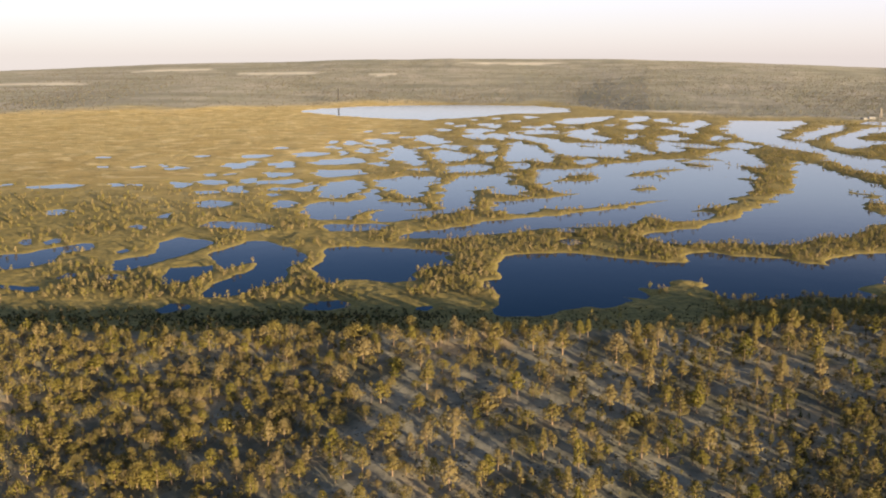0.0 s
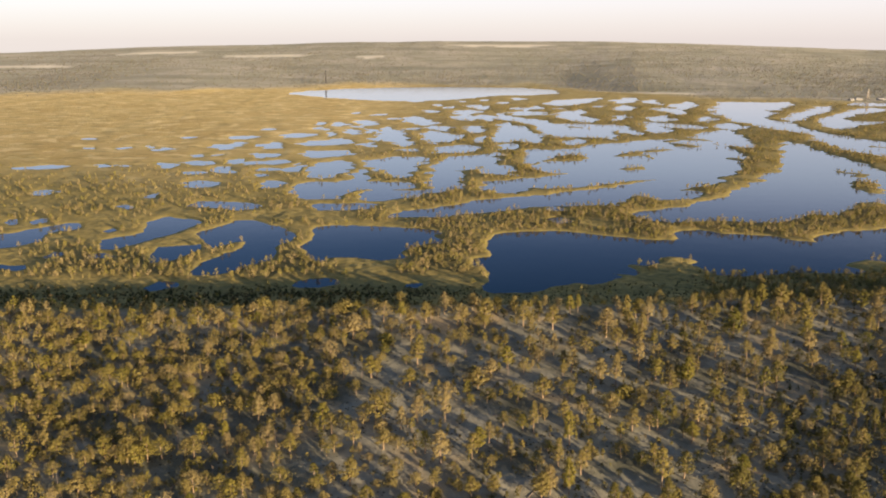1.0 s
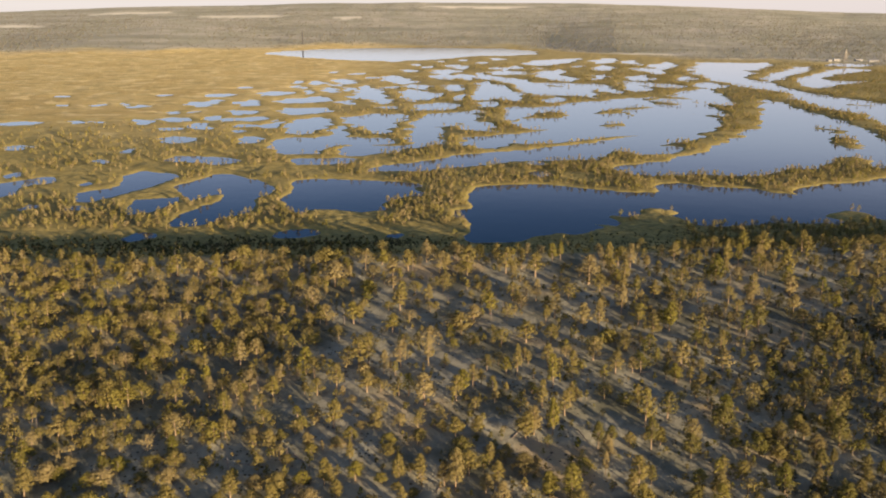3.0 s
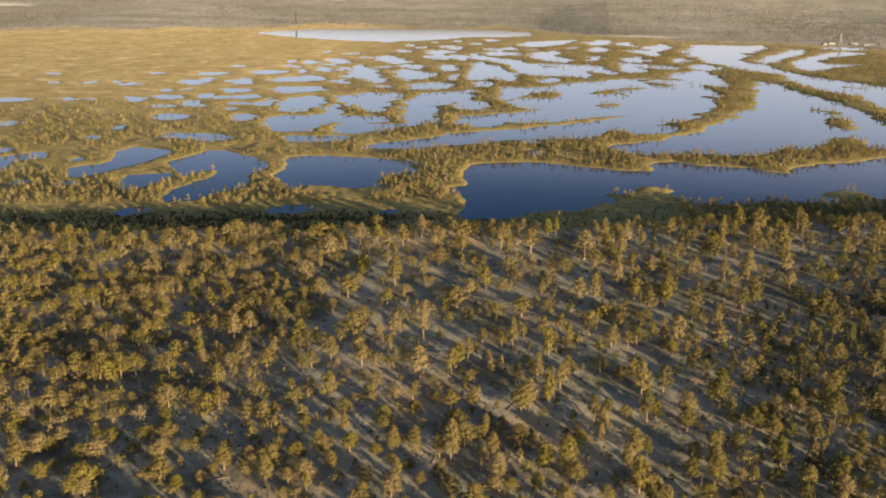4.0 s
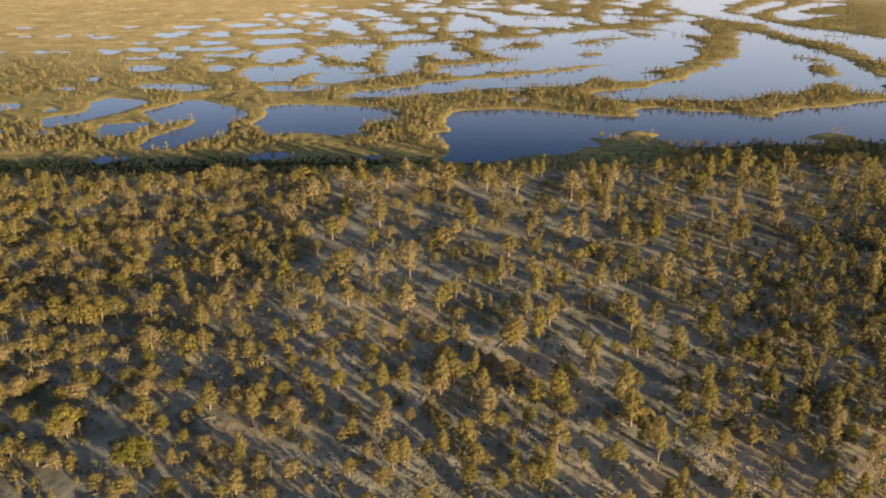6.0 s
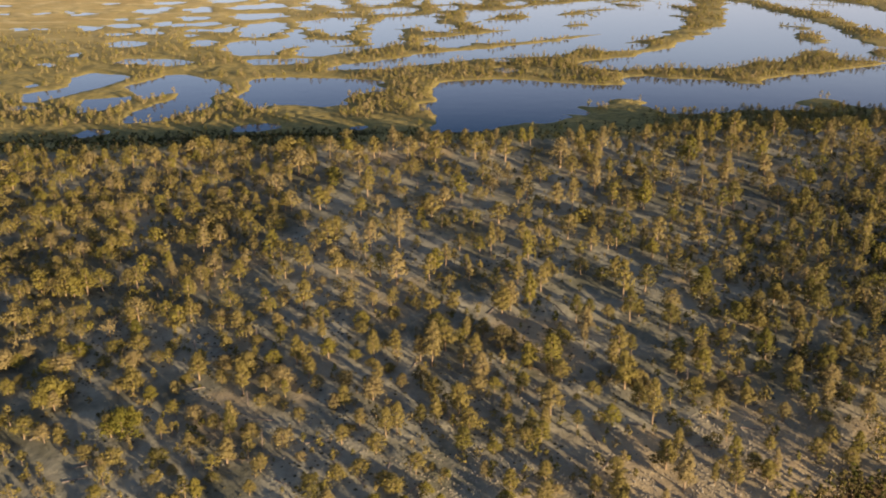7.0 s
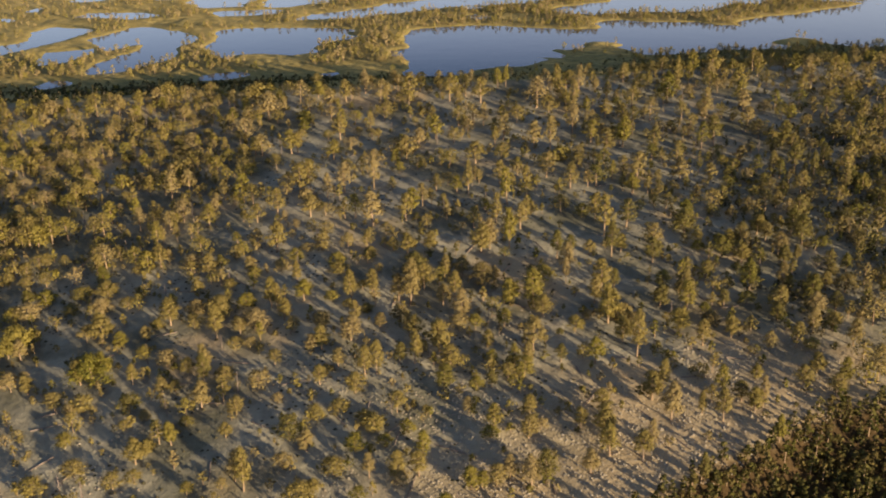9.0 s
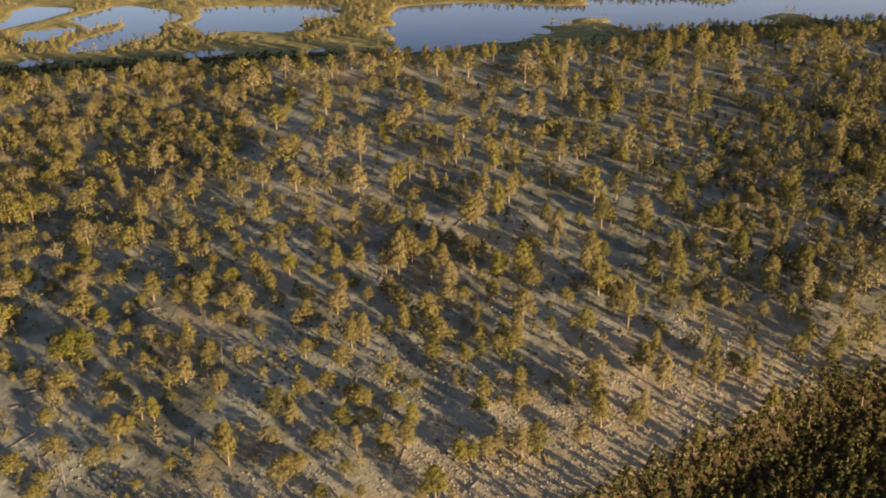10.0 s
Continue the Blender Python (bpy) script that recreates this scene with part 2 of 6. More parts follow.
LAKE_AR = [(-225, 839), (-226, 856), (-215, 867), (-202, 863), (-193, 853), (-191, 826), (-204, 820), (-216, 820)]
LAKE_AS = [(-191, 730), (-187, 748), (-176, 751), (-159, 746), (-148, 746), (-134, 736), (-136, 717), (-147, 710), (-162, 717), (-177, 724)]
LAKE_AT_NORTH = [(40, 620), (59, 624), (82, 624), (96, 620), (110, 613), (124, 608), (134, 601), (147, 596), (155, 594), (159, 606), (158, 615), (165, 622), (174, 628), (180, 630), (186, 624), (193, 617), (207, 613), (221, 613), (227, 608), (230, 597), (237, 592), (244, 585), (247, 599), (257, 612), (276, 622), (298, 627), (313, 633), (331, 646), (355, 659), (368, 669), (386, 648), (371, 598), (303, 507)]
LAKE_AT_EAST = [(276, 500), (268, 509), (263, 518), (264, 528), (262, 536), (255, 540), (247, 535), (239, 529), (236, 526), (240, 520), (241, 513), (234, 506), (217, 508), (198, 507), (184, 503), (168, 502), (160, 504), (155, 509), (152, 518), (149, 529), (155, 537), (151, 543), (144, 546), (140, 550), (136, 547), (132, 540), (130, 532), (122, 525), (118, 525), (113, 529), (111, 526), (114, 516), (114, 508)]
LAKE_AT_SOUTH = [(110, 502), (104, 505), (98, 508), (102, 501), (96, 493), (90, 485), (84, 481), (79, 485), (75, 486), (71, 482), (64, 479), (58, 473), (48, 468), (39, 466), (32, 466), (28, 470), (25, 481), (30, 491), (32, 505), (31, 522), (27, 526), (22, 526), (22, 535), (23, 545), (29, 548), (35, 551), (37, 558), (35, 568), (33, 575), (33, 588), (37, 602)]
LAKE_AT = LAKE_AT_NORTH + LAKE_AT_EAST + LAKE_AT_SOUTH
LAKE_AU_NORTH = [(146, 686), (155, 701), (170, 710), (190, 722), (207, 735), (231, 759), (251, 784), (258, 802), (278, 823), (294, 850), (312, 885), (338, 923), (364, 986), (392, 1058), (421, 1142), (449, 1205), (453, 1165), (449, 1089), (444, 1004), (446, 941), (436, 886), (422, 825), (408, 778), (410, 763), (427, 751), (402, 740), (394, 737)]
LAKE_AU_EAST = [(379, 722), (379, 709), (385, 696), (409, 688), (386, 648), (369, 672), (367, 678), (351, 685), (342, 692), (345, 704), (356, 722), (355, 738), (335, 734), (322, 713), (310, 699), (301, 682), (292, 686), (279, 687), (264, 675), (245, 656), (225, 656), (207, 662), (194, 660), (178, 659), (170, 657), (159, 662), (153, 672)]
LAKE_AU = LAKE_AU_NORTH + LAKE_AU_EAST
LAKE_AV = [(114, 1121), (143, 1110), (174, 1122), (194, 1158), (230, 1183), (263, 1210), (301, 1231), (325, 1224), (351, 1282), (394, 1337), (420, 1362), (422, 1313), (405, 1225), (399, 1172), (370, 1106), (343, 1032), (322, 976), (292, 908), (268, 873), (260, 839), (241, 810), (223, 773), (200, 753), (184, 750), (176, 767), (171, 775), (159, 762), (144, 726), (117, 726), (94, 723), (67, 713), (36, 696), (11, 678), (-18, 676), (-37, 680), (-23, 704), (3, 714), (26, 739), (30, 755), (37, 791), (43, 828), (49, 858), (63, 862), (82, 876), (95, 876), (107, 892), (95, 953)]
LAKE_AW = [(-122, 807), (-121, 840), (-117, 854), (-105, 857), (-84, 854), (-75, 868), (-77, 904), (-73, 924), (-63, 944), (-59, 915), (-62, 878), (-58, 857), (-49, 864), (-43, 854), (-20, 854), (-16, 832), (-24, 813), (-41, 806), (-57, 812), (-62, 803), (-69, 791), (-76, 771), (-80, 759), (-93, 759), (-102, 756), (-110, 771)]
LAKE_AX = [(-61, 760), (-59, 785), (-50, 806), (-41, 809), (-26, 806), (-12, 803), (3, 797), (-11, 768), (-29, 762), (-42, 748), (-54, 748)]
LAKE_AY = [(-93, 731), (-87, 741), (-73, 736), (-55, 741), (-42, 734), (-49, 713), (-70, 708), (-85, 708)]
LAKE_AZ = [(-3, 901), (1, 961), (10, 1006), (19, 1045), (41, 1050), (68, 1082), (79, 1066), (74, 1019), (61, 974), (52, 959), (39, 966), (48, 947), (34, 929), (18, 929), (31, 924), (33, 903), (27, 876), (27, 844), (23, 814), (10, 797), (3, 788), (-4, 803), (-6, 841), (-1, 865)]
LAKE_BA = [(49, 949), (59, 970), (70, 975), (81, 958), (90, 929), (90, 894), (78, 889), (60, 900), (50, 913)]
LAKE_BB = [(496, 1690), (547, 1839), (591, 1970), (635, 1971), (687, 1955), (746, 1973), (705, 1854), (631, 1734), (605, 1733), (609, 1713), (596, 1649), (566, 1584), (557, 1578), (540, 1492), (563, 1493), (544, 1398), (542, 1330), (546, 1284), (556, 1254), (563, 1206), (586, 1097), (500, 932), (494, 1056), (489, 1084), (482, 1113), (485, 1155), (489, 1208), (510, 1249), (510, 1300), (503, 1331), (495, 1364), (487, 1400), (488, 1456), (480, 1485), (479, 1538), (486, 1606)]
LAKE_BC = [(571, 1535), (614, 1637), (654, 1700), (701, 1768), (752, 1842), (774, 1843), (727, 1737), (687, 1682), (644, 1609), (616, 1551), (590, 1517), (572, 1506)]
LAKE_BD = [(609, 1493), (652, 1579), (699, 1650), (746, 1715), (802, 1784), (833, 1799), (858, 1757), (780, 1682), (725, 1620), (685, 1567), (674, 1525), (678, 1494), (723, 1495), (649, 1429), (624, 1410), (592, 1366), (580, 1365), (579, 1383), (581, 1402)]
LAKE_BE = [(818, 1869), (867, 1957), (900, 1941), (934, 1892), (853, 1838)]
LAKE_BF = [(457, 1838), (500, 1952), (534, 1987), (528, 1886), (491, 1804), (465, 1745), (455, 1787)]
LAKE_BG = [(379, 2021), (425, 2117), (457, 2118), (412, 1963), (380, 1927)]
LAKE_BH = [(428, 1954), (469, 2059), (484, 2022), (441, 1911)]
LAKE_BI = [(337, 1792), (374, 1884), (392, 1837), (354, 1730), (333, 1729)]
LAKE_BJ = [(400, 1778), (444, 1808), (460, 1724), (446, 1653), (415, 1628), (417, 1717)]
LAKE_BK = [(301, 1609), (327, 1645), (332, 1586), (305, 1535)]
LAKE_BL = [(346, 1540), (368, 1610), (394, 1622), (393, 1521), (366, 1483), (350, 1494)]
LAKE_BM = [(427, 1532), (458, 1599), (463, 1544), (432, 1484), (414, 1474)]
LAKE_BN = [(325, 1500), (354, 1470), (390, 1442), (409, 1396), (387, 1363), (359, 1389), (335, 1425)]
LAKE_BO = [(417, 1402), (443, 1462), (466, 1452), (469, 1397), (435, 1355), (424, 1372)]
LAKE_BP = [(321, 1460), (332, 1432), (346, 1370), (328, 1313), (307, 1305), (303, 1339)]
LAKE_BQ = [(273, 1460), (287, 1378), (291, 1304), (279, 1267), (267, 1297), (264, 1364)]
LAKE_BR = [(246, 1311), (254, 1273), (236, 1217), (225, 1214)]
LAKE_BS = [(-348, 2277), (-317, 2401), (-213, 2511), (-97, 2572), (24, 2604), (116, 2606), (234, 2549), (310, 2439), (304, 2287), (229, 2215), (158, 2214), (94, 2107), (19, 2028), (-52, 2008), (-125, 2026), (-204, 2102), (-292, 2206)]
LAKE_BT = [(231, 1947), (257, 2019), (307, 2076), (341, 2096), (375, 2117), (352, 2016), (300, 1909), (259, 1860), (237, 1860)]
LAKE_BU = [(67, 1863), (96, 1896), (120, 1833), (104, 1740), (80, 1797)]
LAKE_BV = [(147, 1834), (177, 1804), (210, 1865), (212, 1784), (171, 1741), (147, 1769)]
LAKE_BW = [(31, 1718), (68, 1760), (92, 1706), (73, 1623), (50, 1647)]
LAKE_BX = [(136, 1693), (165, 1733), (198, 1707), (199, 1638), (168, 1612), (141, 1636)]
LAKE_BY = [(202, 1616), (228, 1707), (273, 1735), (294, 1806), (280, 1705), (247, 1629), (259, 1585), (273, 1531), (241, 1472), (222, 1523)]
LAKE_BZ = [(24, 1585), (44, 1642), (67, 1606), (85, 1572), (68, 1511), (46, 1521)]
LAKE_CA = [(64, 1654), (92, 1630), (112, 1572), (99, 1501), (75, 1566)]
LAKE_CB = [(111, 1693), (138, 1595), (161, 1551), (177, 1529), (173, 1452), (151, 1451), (126, 1512), (108, 1578)]
LAKE_CC = [(151, 1488), (181, 1519), (195, 1459), (230, 1459), (268, 1431), (266, 1369), (244, 1260), (219, 1244), (199, 1258), (175, 1251), (162, 1258), (157, 1313), (154, 1398)]
LAKE_CD = [(95, 1438), (120, 1487), (135, 1411), (140, 1376), (141, 1310), (151, 1295), (143, 1193), (127, 1176), (117, 1222), (97, 1195), (82, 1190), (86, 1307)]
LAKE_CE = [(47, 1410), (68, 1420), (72, 1343), (59, 1310), (48, 1328)]
LAKE_CF = [(5, 1437), (26, 1410), (31, 1361), (13, 1334)]
LAKE_CG = [(9, 1325), (35, 1286), (41, 1238), (22, 1194), (4, 1204)]
LAKE_CH = [(56, 1235), (67, 1279), (74, 1264), (68, 1196), (58, 1188)]
LAKE_CI = [(4, 1138), (32, 1163), (55, 1151), (57, 1115), (36, 1080), (17, 1080), (4, 1080)]
LAKE_CJ = [(80, 1157), (96, 1182), (109, 1170), (97, 1115), (80, 1109)]
LAKE_CK = [(111, 1093), (128, 1099), (138, 1083), (127, 1033), (110, 1017), (107, 1047)]
LAKE_CL = [(169, 1202), (196, 1237), (201, 1216), (189, 1170), (169, 1157)]
LAKE_CM = [(-205, 1283), (-199, 1314), (-166, 1307), (-158, 1272), (-166, 1248), (-192, 1248)]
LAKE_CN = [(-166, 1178), (-162, 1213), (-134, 1220), (-114, 1248), (-103, 1227), (-101, 1174), (-113, 1155), (-134, 1154), (-151, 1154)]
LAKE_CO = [(-215, 1167), (-199, 1199), (-176, 1161), (-180, 1125), (-196, 1119)]
LAKE_CP = [(-148, 1080), (-141, 1102), (-114, 1102), (-92, 1108), (-86, 1063), (-103, 1046), (-120, 1035), (-135, 1035)]
LAKE_CQ = [(-121, 1505), (-112, 1526), (-94, 1516), (-80, 1466), (-92, 1420), (-105, 1430)]
LAKE_CR = [(-75, 1308), (-75, 1365), (-66, 1409), (-48, 1365), (-34, 1278), (-23, 1207), (-27, 1156), (-44, 1143), (-51, 1189), (-61, 1222), (-71, 1259)]
LAKE_CS = [(-44, 1563), (-38, 1616), (-18, 1593), (-8, 1538), (14, 1486), (5, 1431), (-12, 1440), (-30, 1470)]
LAKE_CT = [(-15, 1309), (-7, 1349), (12, 1325), (11, 1173), (1, 1169), (-7, 1238)]
LAKE_CU = [(-67, 962), (-69, 1015), (-58, 1030), (-40, 1045), (-15, 1045), (-4, 1020), (-5, 978), (-20, 959), (-36, 945), (-47, 937), (-52, 924)]
LAKE_CV = [(-120, 939), (-117, 982), (-110, 996), (-93, 1015), (-82, 992), (-80, 935), (-87, 912), (-95, 884), (-107, 876), (-123, 889)]
LAKE_CW = [(-41, 897), (-41, 940), (-31, 961), (-20, 970), (-15, 940), (-17, 897), (-26, 881), (-36, 877)]
LAKE_CX = [(-153, 847), (-150, 864), (-140, 864), (-130, 847), (-133, 820), (-143, 820)]
LAKE_CY = [(-149, 939), (-137, 960), (-133, 996), (-126, 963), (-127, 924), (-140, 920)]
LAKE_CZ = [(501, 1042), (524, 1066), (543, 1077), (565, 1034), (581, 981), (457, 769), (461, 842), (467, 892), (476, 943), (488, 993)]
LAKES = [LAKE_CZ, LAKE_AA, LAKE_AB, LAKE_AC, LAKE_AD, LAKE_AE, LAKE_AF, LAKE_AG, LAKE_AH, LAKE_AI, LAKE_AJ, LAKE_AK, LAKE_AL, LAKE_AM, LAKE_AN, LAKE_AO, LAKE_AP, LAKE_AQ, LAKE_AR, LAKE_AS, LAKE_AT, LAKE_AU, LAKE_AV, LAKE_AW, LAKE_AX, LAKE_AY, LAKE_AZ, LAKE_BA, LAKE_BB, LAKE_BC, LAKE_BD, LAKE_BE, LAKE_BF, LAKE_BG, LAKE_BH, LAKE_BI, LAKE_BJ, LAKE_BK, LAKE_BL, LAKE_BM, LAKE_BN, LAKE_BO, LAKE_BP, LAKE_BQ, LAKE_BR, LAKE_BS, LAKE_BT, LAKE_BU, LAKE_BV, LAKE_BW, LAKE_BX, LAKE_BY, LAKE_BZ, LAKE_CA, LAKE_CB, LAKE_CC, LAKE_CD, LAKE_CE, LAKE_CF, LAKE_CG, LAKE_CH, LAKE_CI, LAKE_CJ, LAKE_CK, LAKE_CL, LAKE_CM, LAKE_CN, LAKE_CO, LAKE_CP, LAKE_CQ, LAKE_CR, LAKE_CS, LAKE_CT, LAKE_CU, LAKE_CV, LAKE_CW, LAKE_CX, LAKE_CY]
# islands and spits in them
ISLAND_AA = [(25, 742), (39, 755), (56, 766), (73, 774), (95, 783), (108, 792), (140, 813), (162, 826), (187, 849), (211, 866), (189, 860), (165, 843), (145, 830), (126, 820), (106, 813), (98, 813), (84, 816), (75, 804), (67, 789), (57, 786), (51, 798), (40, 813), (26, 776)]
ISLAND_AB = [(90, 964), (100, 947), (111, 925), (118, 909), (133, 905), (153, 906), (139, 906), (119, 898), (107, 891), (90, 876), (77, 883), (83, 956)]
ISLAND_AC = [(93, 967), (103, 983), (120, 1002), (135, 1033), (142, 1053), (156, 1064), (167, 1054), (173, 1030), (170, 1022), (160, 1007), (141, 1003), (130, 1007), (120, 998), (106, 980), (95, 962)]
ISLAND_AD = [(186, 934), (196, 947), (209, 956), (215, 943), (225, 950), (211, 938), (198, 930), (189, 934)]
ISLAND_AE = [(200, 1052), (216, 1076), (239, 1093), (254, 1105), (277, 1116), (290, 1112), (268, 1095), (249, 1084), (239, 1065), (237, 1023), (232, 1013), (232, 1047), (215, 1042), (203, 1042)]
ISLAND_AF = [(289, 1165), (300, 1177), (311, 1171), (323, 1153), (331, 1123), (315, 1135), (298, 1135)]
ISLAND_AG = [(294, 1202), (330, 1260), (338, 1245), (347, 1225), (355, 1198), (341, 1204), (327, 1217), (304, 1184)]
ISLAND_AH = [(348, 1185), (356, 1159), (369, 1135), (386, 1125), (360, 1048), (351, 1058), (351, 1095), (352, 1135)]
ISLAND_AI = [(310, 1038), (323, 1028), (335, 1018), (348, 1038), (326, 964), (326, 990), (318, 1013)]
ISLAND_AJ = [(200, 797), (218, 811), (230, 821), (244, 827), (260, 840), (263, 833), (245, 805), (228, 787), (230, 799), (221, 804), (208, 801)]
ISLAND_AK = [(403, 930), (409, 924), (413, 908), (415, 888), (404, 880), (399, 895)]
ISLAND_AL = [(380, 851), (391, 859), (398, 845), (393, 816), (389, 800), (374, 782), (366, 787), (367, 810)]
ISLAND_AM = [(516, 1173), (523, 1154), (531, 1136), (558, 1120), (526, 1125), (521, 1149)]
ISLAND_AN = [(180, 1421), (198, 1414), (225, 1396), (221, 1377), (199, 1394)]
ISLANDS = [ISLAND_AA, ISLAND_AB, ISLAND_AC, ISLAND_AD, ISLAND_AE, ISLAND_AF, ISLAND_AG, ISLAND_AH, ISLAND_AI, ISLAND_AJ, ISLAND_AK, ISLAND_AL, ISLAND_AM, ISLAND_AN]
# small pools: middle, half-width across and half-depth away from the mire's near shore
POOLS_A = [(-444, 1237, 11, 13), (-410, 1128, 8, 12), (-367, 1129, 8, 14), (-338, 1141, 5, 19), (-315, 1118, 11, 21), (-321, 1253, 10, 15), (-249, 1254, 22, 26), (-238, 1173, 11, 32), (-249, 1143, 14, 37), (-259, 1053, 9, 16), (-238, 1058, 8, 11), (-338, 972, 9, 18), (-316, 972, 7, 9), (-271, 973, 13, 27), (-241, 991, 18, 23), (-208, 1005, 9, 24), (-194, 1054, 9, 26), (-186, 991, 13, 18), (-204, 936, 14, 29), (-232, 915, 15, 12)]
POOLS_B = [(-164, 900, 8, 10), (-396, 959, 26, 21), (-448, 967, 5, 14), (-375, 958, 6, 9), (-175, 1465, 10, 39), (-157, 1382, 10, 35), (-142, 1301, 7, 39), (-142, 1456, 12, 44), (-114, 1333, 12, 49), (-108, 1409, 10, 18), (-88, 1342, 8, 49), (-72, 1227, 9, 21), (-78, 1169, 10, 31), (-22, 1375, 8, 26), (1, 1392, 10, 27), (-4, 1718, 17, 40), (-133, 1677, 10, 26), (12, 1879, 13, 32), (-180, 1059, 16, 21), (-166, 996, 17, 23)]
POOLS_C = [(-160, 939, 14, 15), (-29, 1109, 15, 14), (142, 1947, 13, 34), (191, 2075, 22, 49), (33, 1817, 17, 30), (95, 710, 8, 11), (90, 667, 10, 11), (-310, 801, 4, 5), (-238, 1372, 11, 17), (-55, 1559, 11, 22), (-82, 1640, 19, 24), (60, 1998, 15, 29), (-29, 1996, 16, 27), (115, 2035, 14, 30), (242, 1777, 15, 29), (321, 1837, 13, 31), (295, 1531, 11, 22), (455, 1901, 9, 25)]
POOLS = POOLS_A + POOLS_B + POOLS_C
# the pines that can be told apart: place, height, width of the crown
PINES_AA = [(8,172.7,3.4,2.3),(10.9,172.8,7.5,4.1),(-3.8,174.5,2.9,1.8),(-12.3,175.6,3.6,2.7),(67.7,178.6,7.1,1.7),(-7,180.5,4.3,3),(30.4,181,7.5,3.1),(33.6,181.5,8.1,3.6),(-19.6,181.9,5.3,5.1),(17.4,182.2,5.7,2.8),(19.8,182.3,4,2.4),(22.9,182.5,5.2,3.1),(43.8,183.2,5.5,2.7),(26.1,183.5,6,2.4),(-49.8,184.2,2.7,2.3),(2.7,184.3,4.1,3.6),(-16.2,185,3.3,2.8),(56.5,186.1,6.5,3.2),(-70.5,186.1,3.6,3.5),(1.8,186.4,7.2,3.1),(6.6,186.8,6.3,3.4),(-4.2,187.3,6.1,2.2),(-31.1,187.4,10.3,2.8),(49.4,187.9,7.3,3.2)]
PINES_AB = [(89,188.3,6.5,1.8),(-43.3,188.4,3.4,2.6),(59.1,188.4,7.1,2),(-35.8,188.8,2.9,2.1),(-12,188.9,4.5,4.3),(-70.3,190.3,2.5,2.4),(-33.2,190.4,7.6,2.9),(-22.8,192,4.2,3.6),(8.1,192.3,6.9,2.5),(-59.6,192.8,4.2,3.6),(-76.4,193.2,4.9,4.7),(-55,193.3,3.7,2.9),(49.9,194.5,6.6,3.5),(32.4,195,5.8,3.3),(-6.9,195,4.9,4.2),(-0.1,195.5,3.5,3),(23.9,195.8,3.2,3),(78.6,195.9,7.8,2.8),(-17.8,196.4,5.6,2.7),(44.9,196.7,5,2.6),(35.7,197.2,3,2.6),(-68.8,197.6,4.3,4.1),(66.7,197.8,8.7,3.6),(87.2,197.9,5.7,3.1)]
PINES_AC = [(24.9,198.2,6,3),(74.6,198.7,5.6,1.6),(89.5,198.9,7.5,1.8),(-55.8,199.5,6.5,3.2),(5.3,199.6,3.5,3),(-21.6,200.2,6.5,5.2),(-2.2,200.5,4.7,4.6),(51,200.7,6,3.4),(85.3,201.6,5,3.2),(109.5,202.3,5,3.2),(34.2,202.5,5.1,2.6),(-4,202.9,4,3.8),(-53.6,203,3.1,3),(-36.1,203.4,3.9,2.3),(-48.4,203.6,6.2,2.3),(20,204,4.4,2.3),(81.4,204.4,7.3,2.7),(10.1,204.5,2.9,1.8),(64.4,205.1,7,3.5),(121.6,205.3,9,4.1),(102.5,205.4,5.1,3.3),(-15.4,205.6,4.3,3.3),(113.3,205.7,6.6,2.7),(3.3,206.2,5.8,3.9)]
PINES_AD = [(-10.3,206.7,4,3.9),(7.5,207.1,2.4,1.3),(-72.9,208.1,3.4,3.3),(68.4,208.8,7.5,2.4),(-45.6,209.5,2.7,2.6),(92.3,209.7,3.6,2.7),(108.4,210.2,5.3,3.1),(-59.7,210.4,3,2.6),(-34.1,210.8,4.9,3.1),(23.1,212,3.9,2.9),(-24.6,212.8,2.8,2.4),(26.7,213,4.2,2.2),(15.2,213.1,6.9,3.7),(-55.6,213.2,2.7,2.6),(-6.1,213.8,5.8,4.2),(35.2,214.6,6.1,3.8),(31.1,214.7,4.8,4.1),(-42.8,215.6,6.9,3.4),(-73.3,216.2,4.3,2.6),(-59.8,216.5,4.7,4.5),(33.4,218.4,6.9,2.3),(-14.6,218.4,5.3,2.7),(-71.2,218.8,4.9,4.7),(54.1,219.1,6.4,3.5)]
PINES_AE = [(-29.3,219.2,4.8,4.6),(111.4,219.5,3.4,3.3),(37.3,219.9,6,2.3),(45.5,219.9,4.6,2.3),(-77.9,220.1,5.2,3.7),(-3.5,220.1,8,2.9),(-0.6,220.4,9,2.9),(123.1,220.5,6.6,3.3),(17.6,220.5,6.8,3.8),(100.4,220.7,5,2.7),(27.9,220.8,4.5,2.6),(65.6,221.4,11.6,3.5),(-52.9,222.1,4.5,2.4),(-13,222.4,2.7,2.3),(-49.8,222.5,3.5,3),(9,223.4,8.3,2.6),(-42.8,223.8,8.7,2.4),(5.3,224.1,5.4,2.7),(-38,224.7,4,3.8),(-10.1,224.8,4.8,2.9),(109.9,224.8,4.6,2.7),(84.3,224.8,6.8,3),(39.6,225.6,8.5,4.5),(115.2,227,7,2.7)]
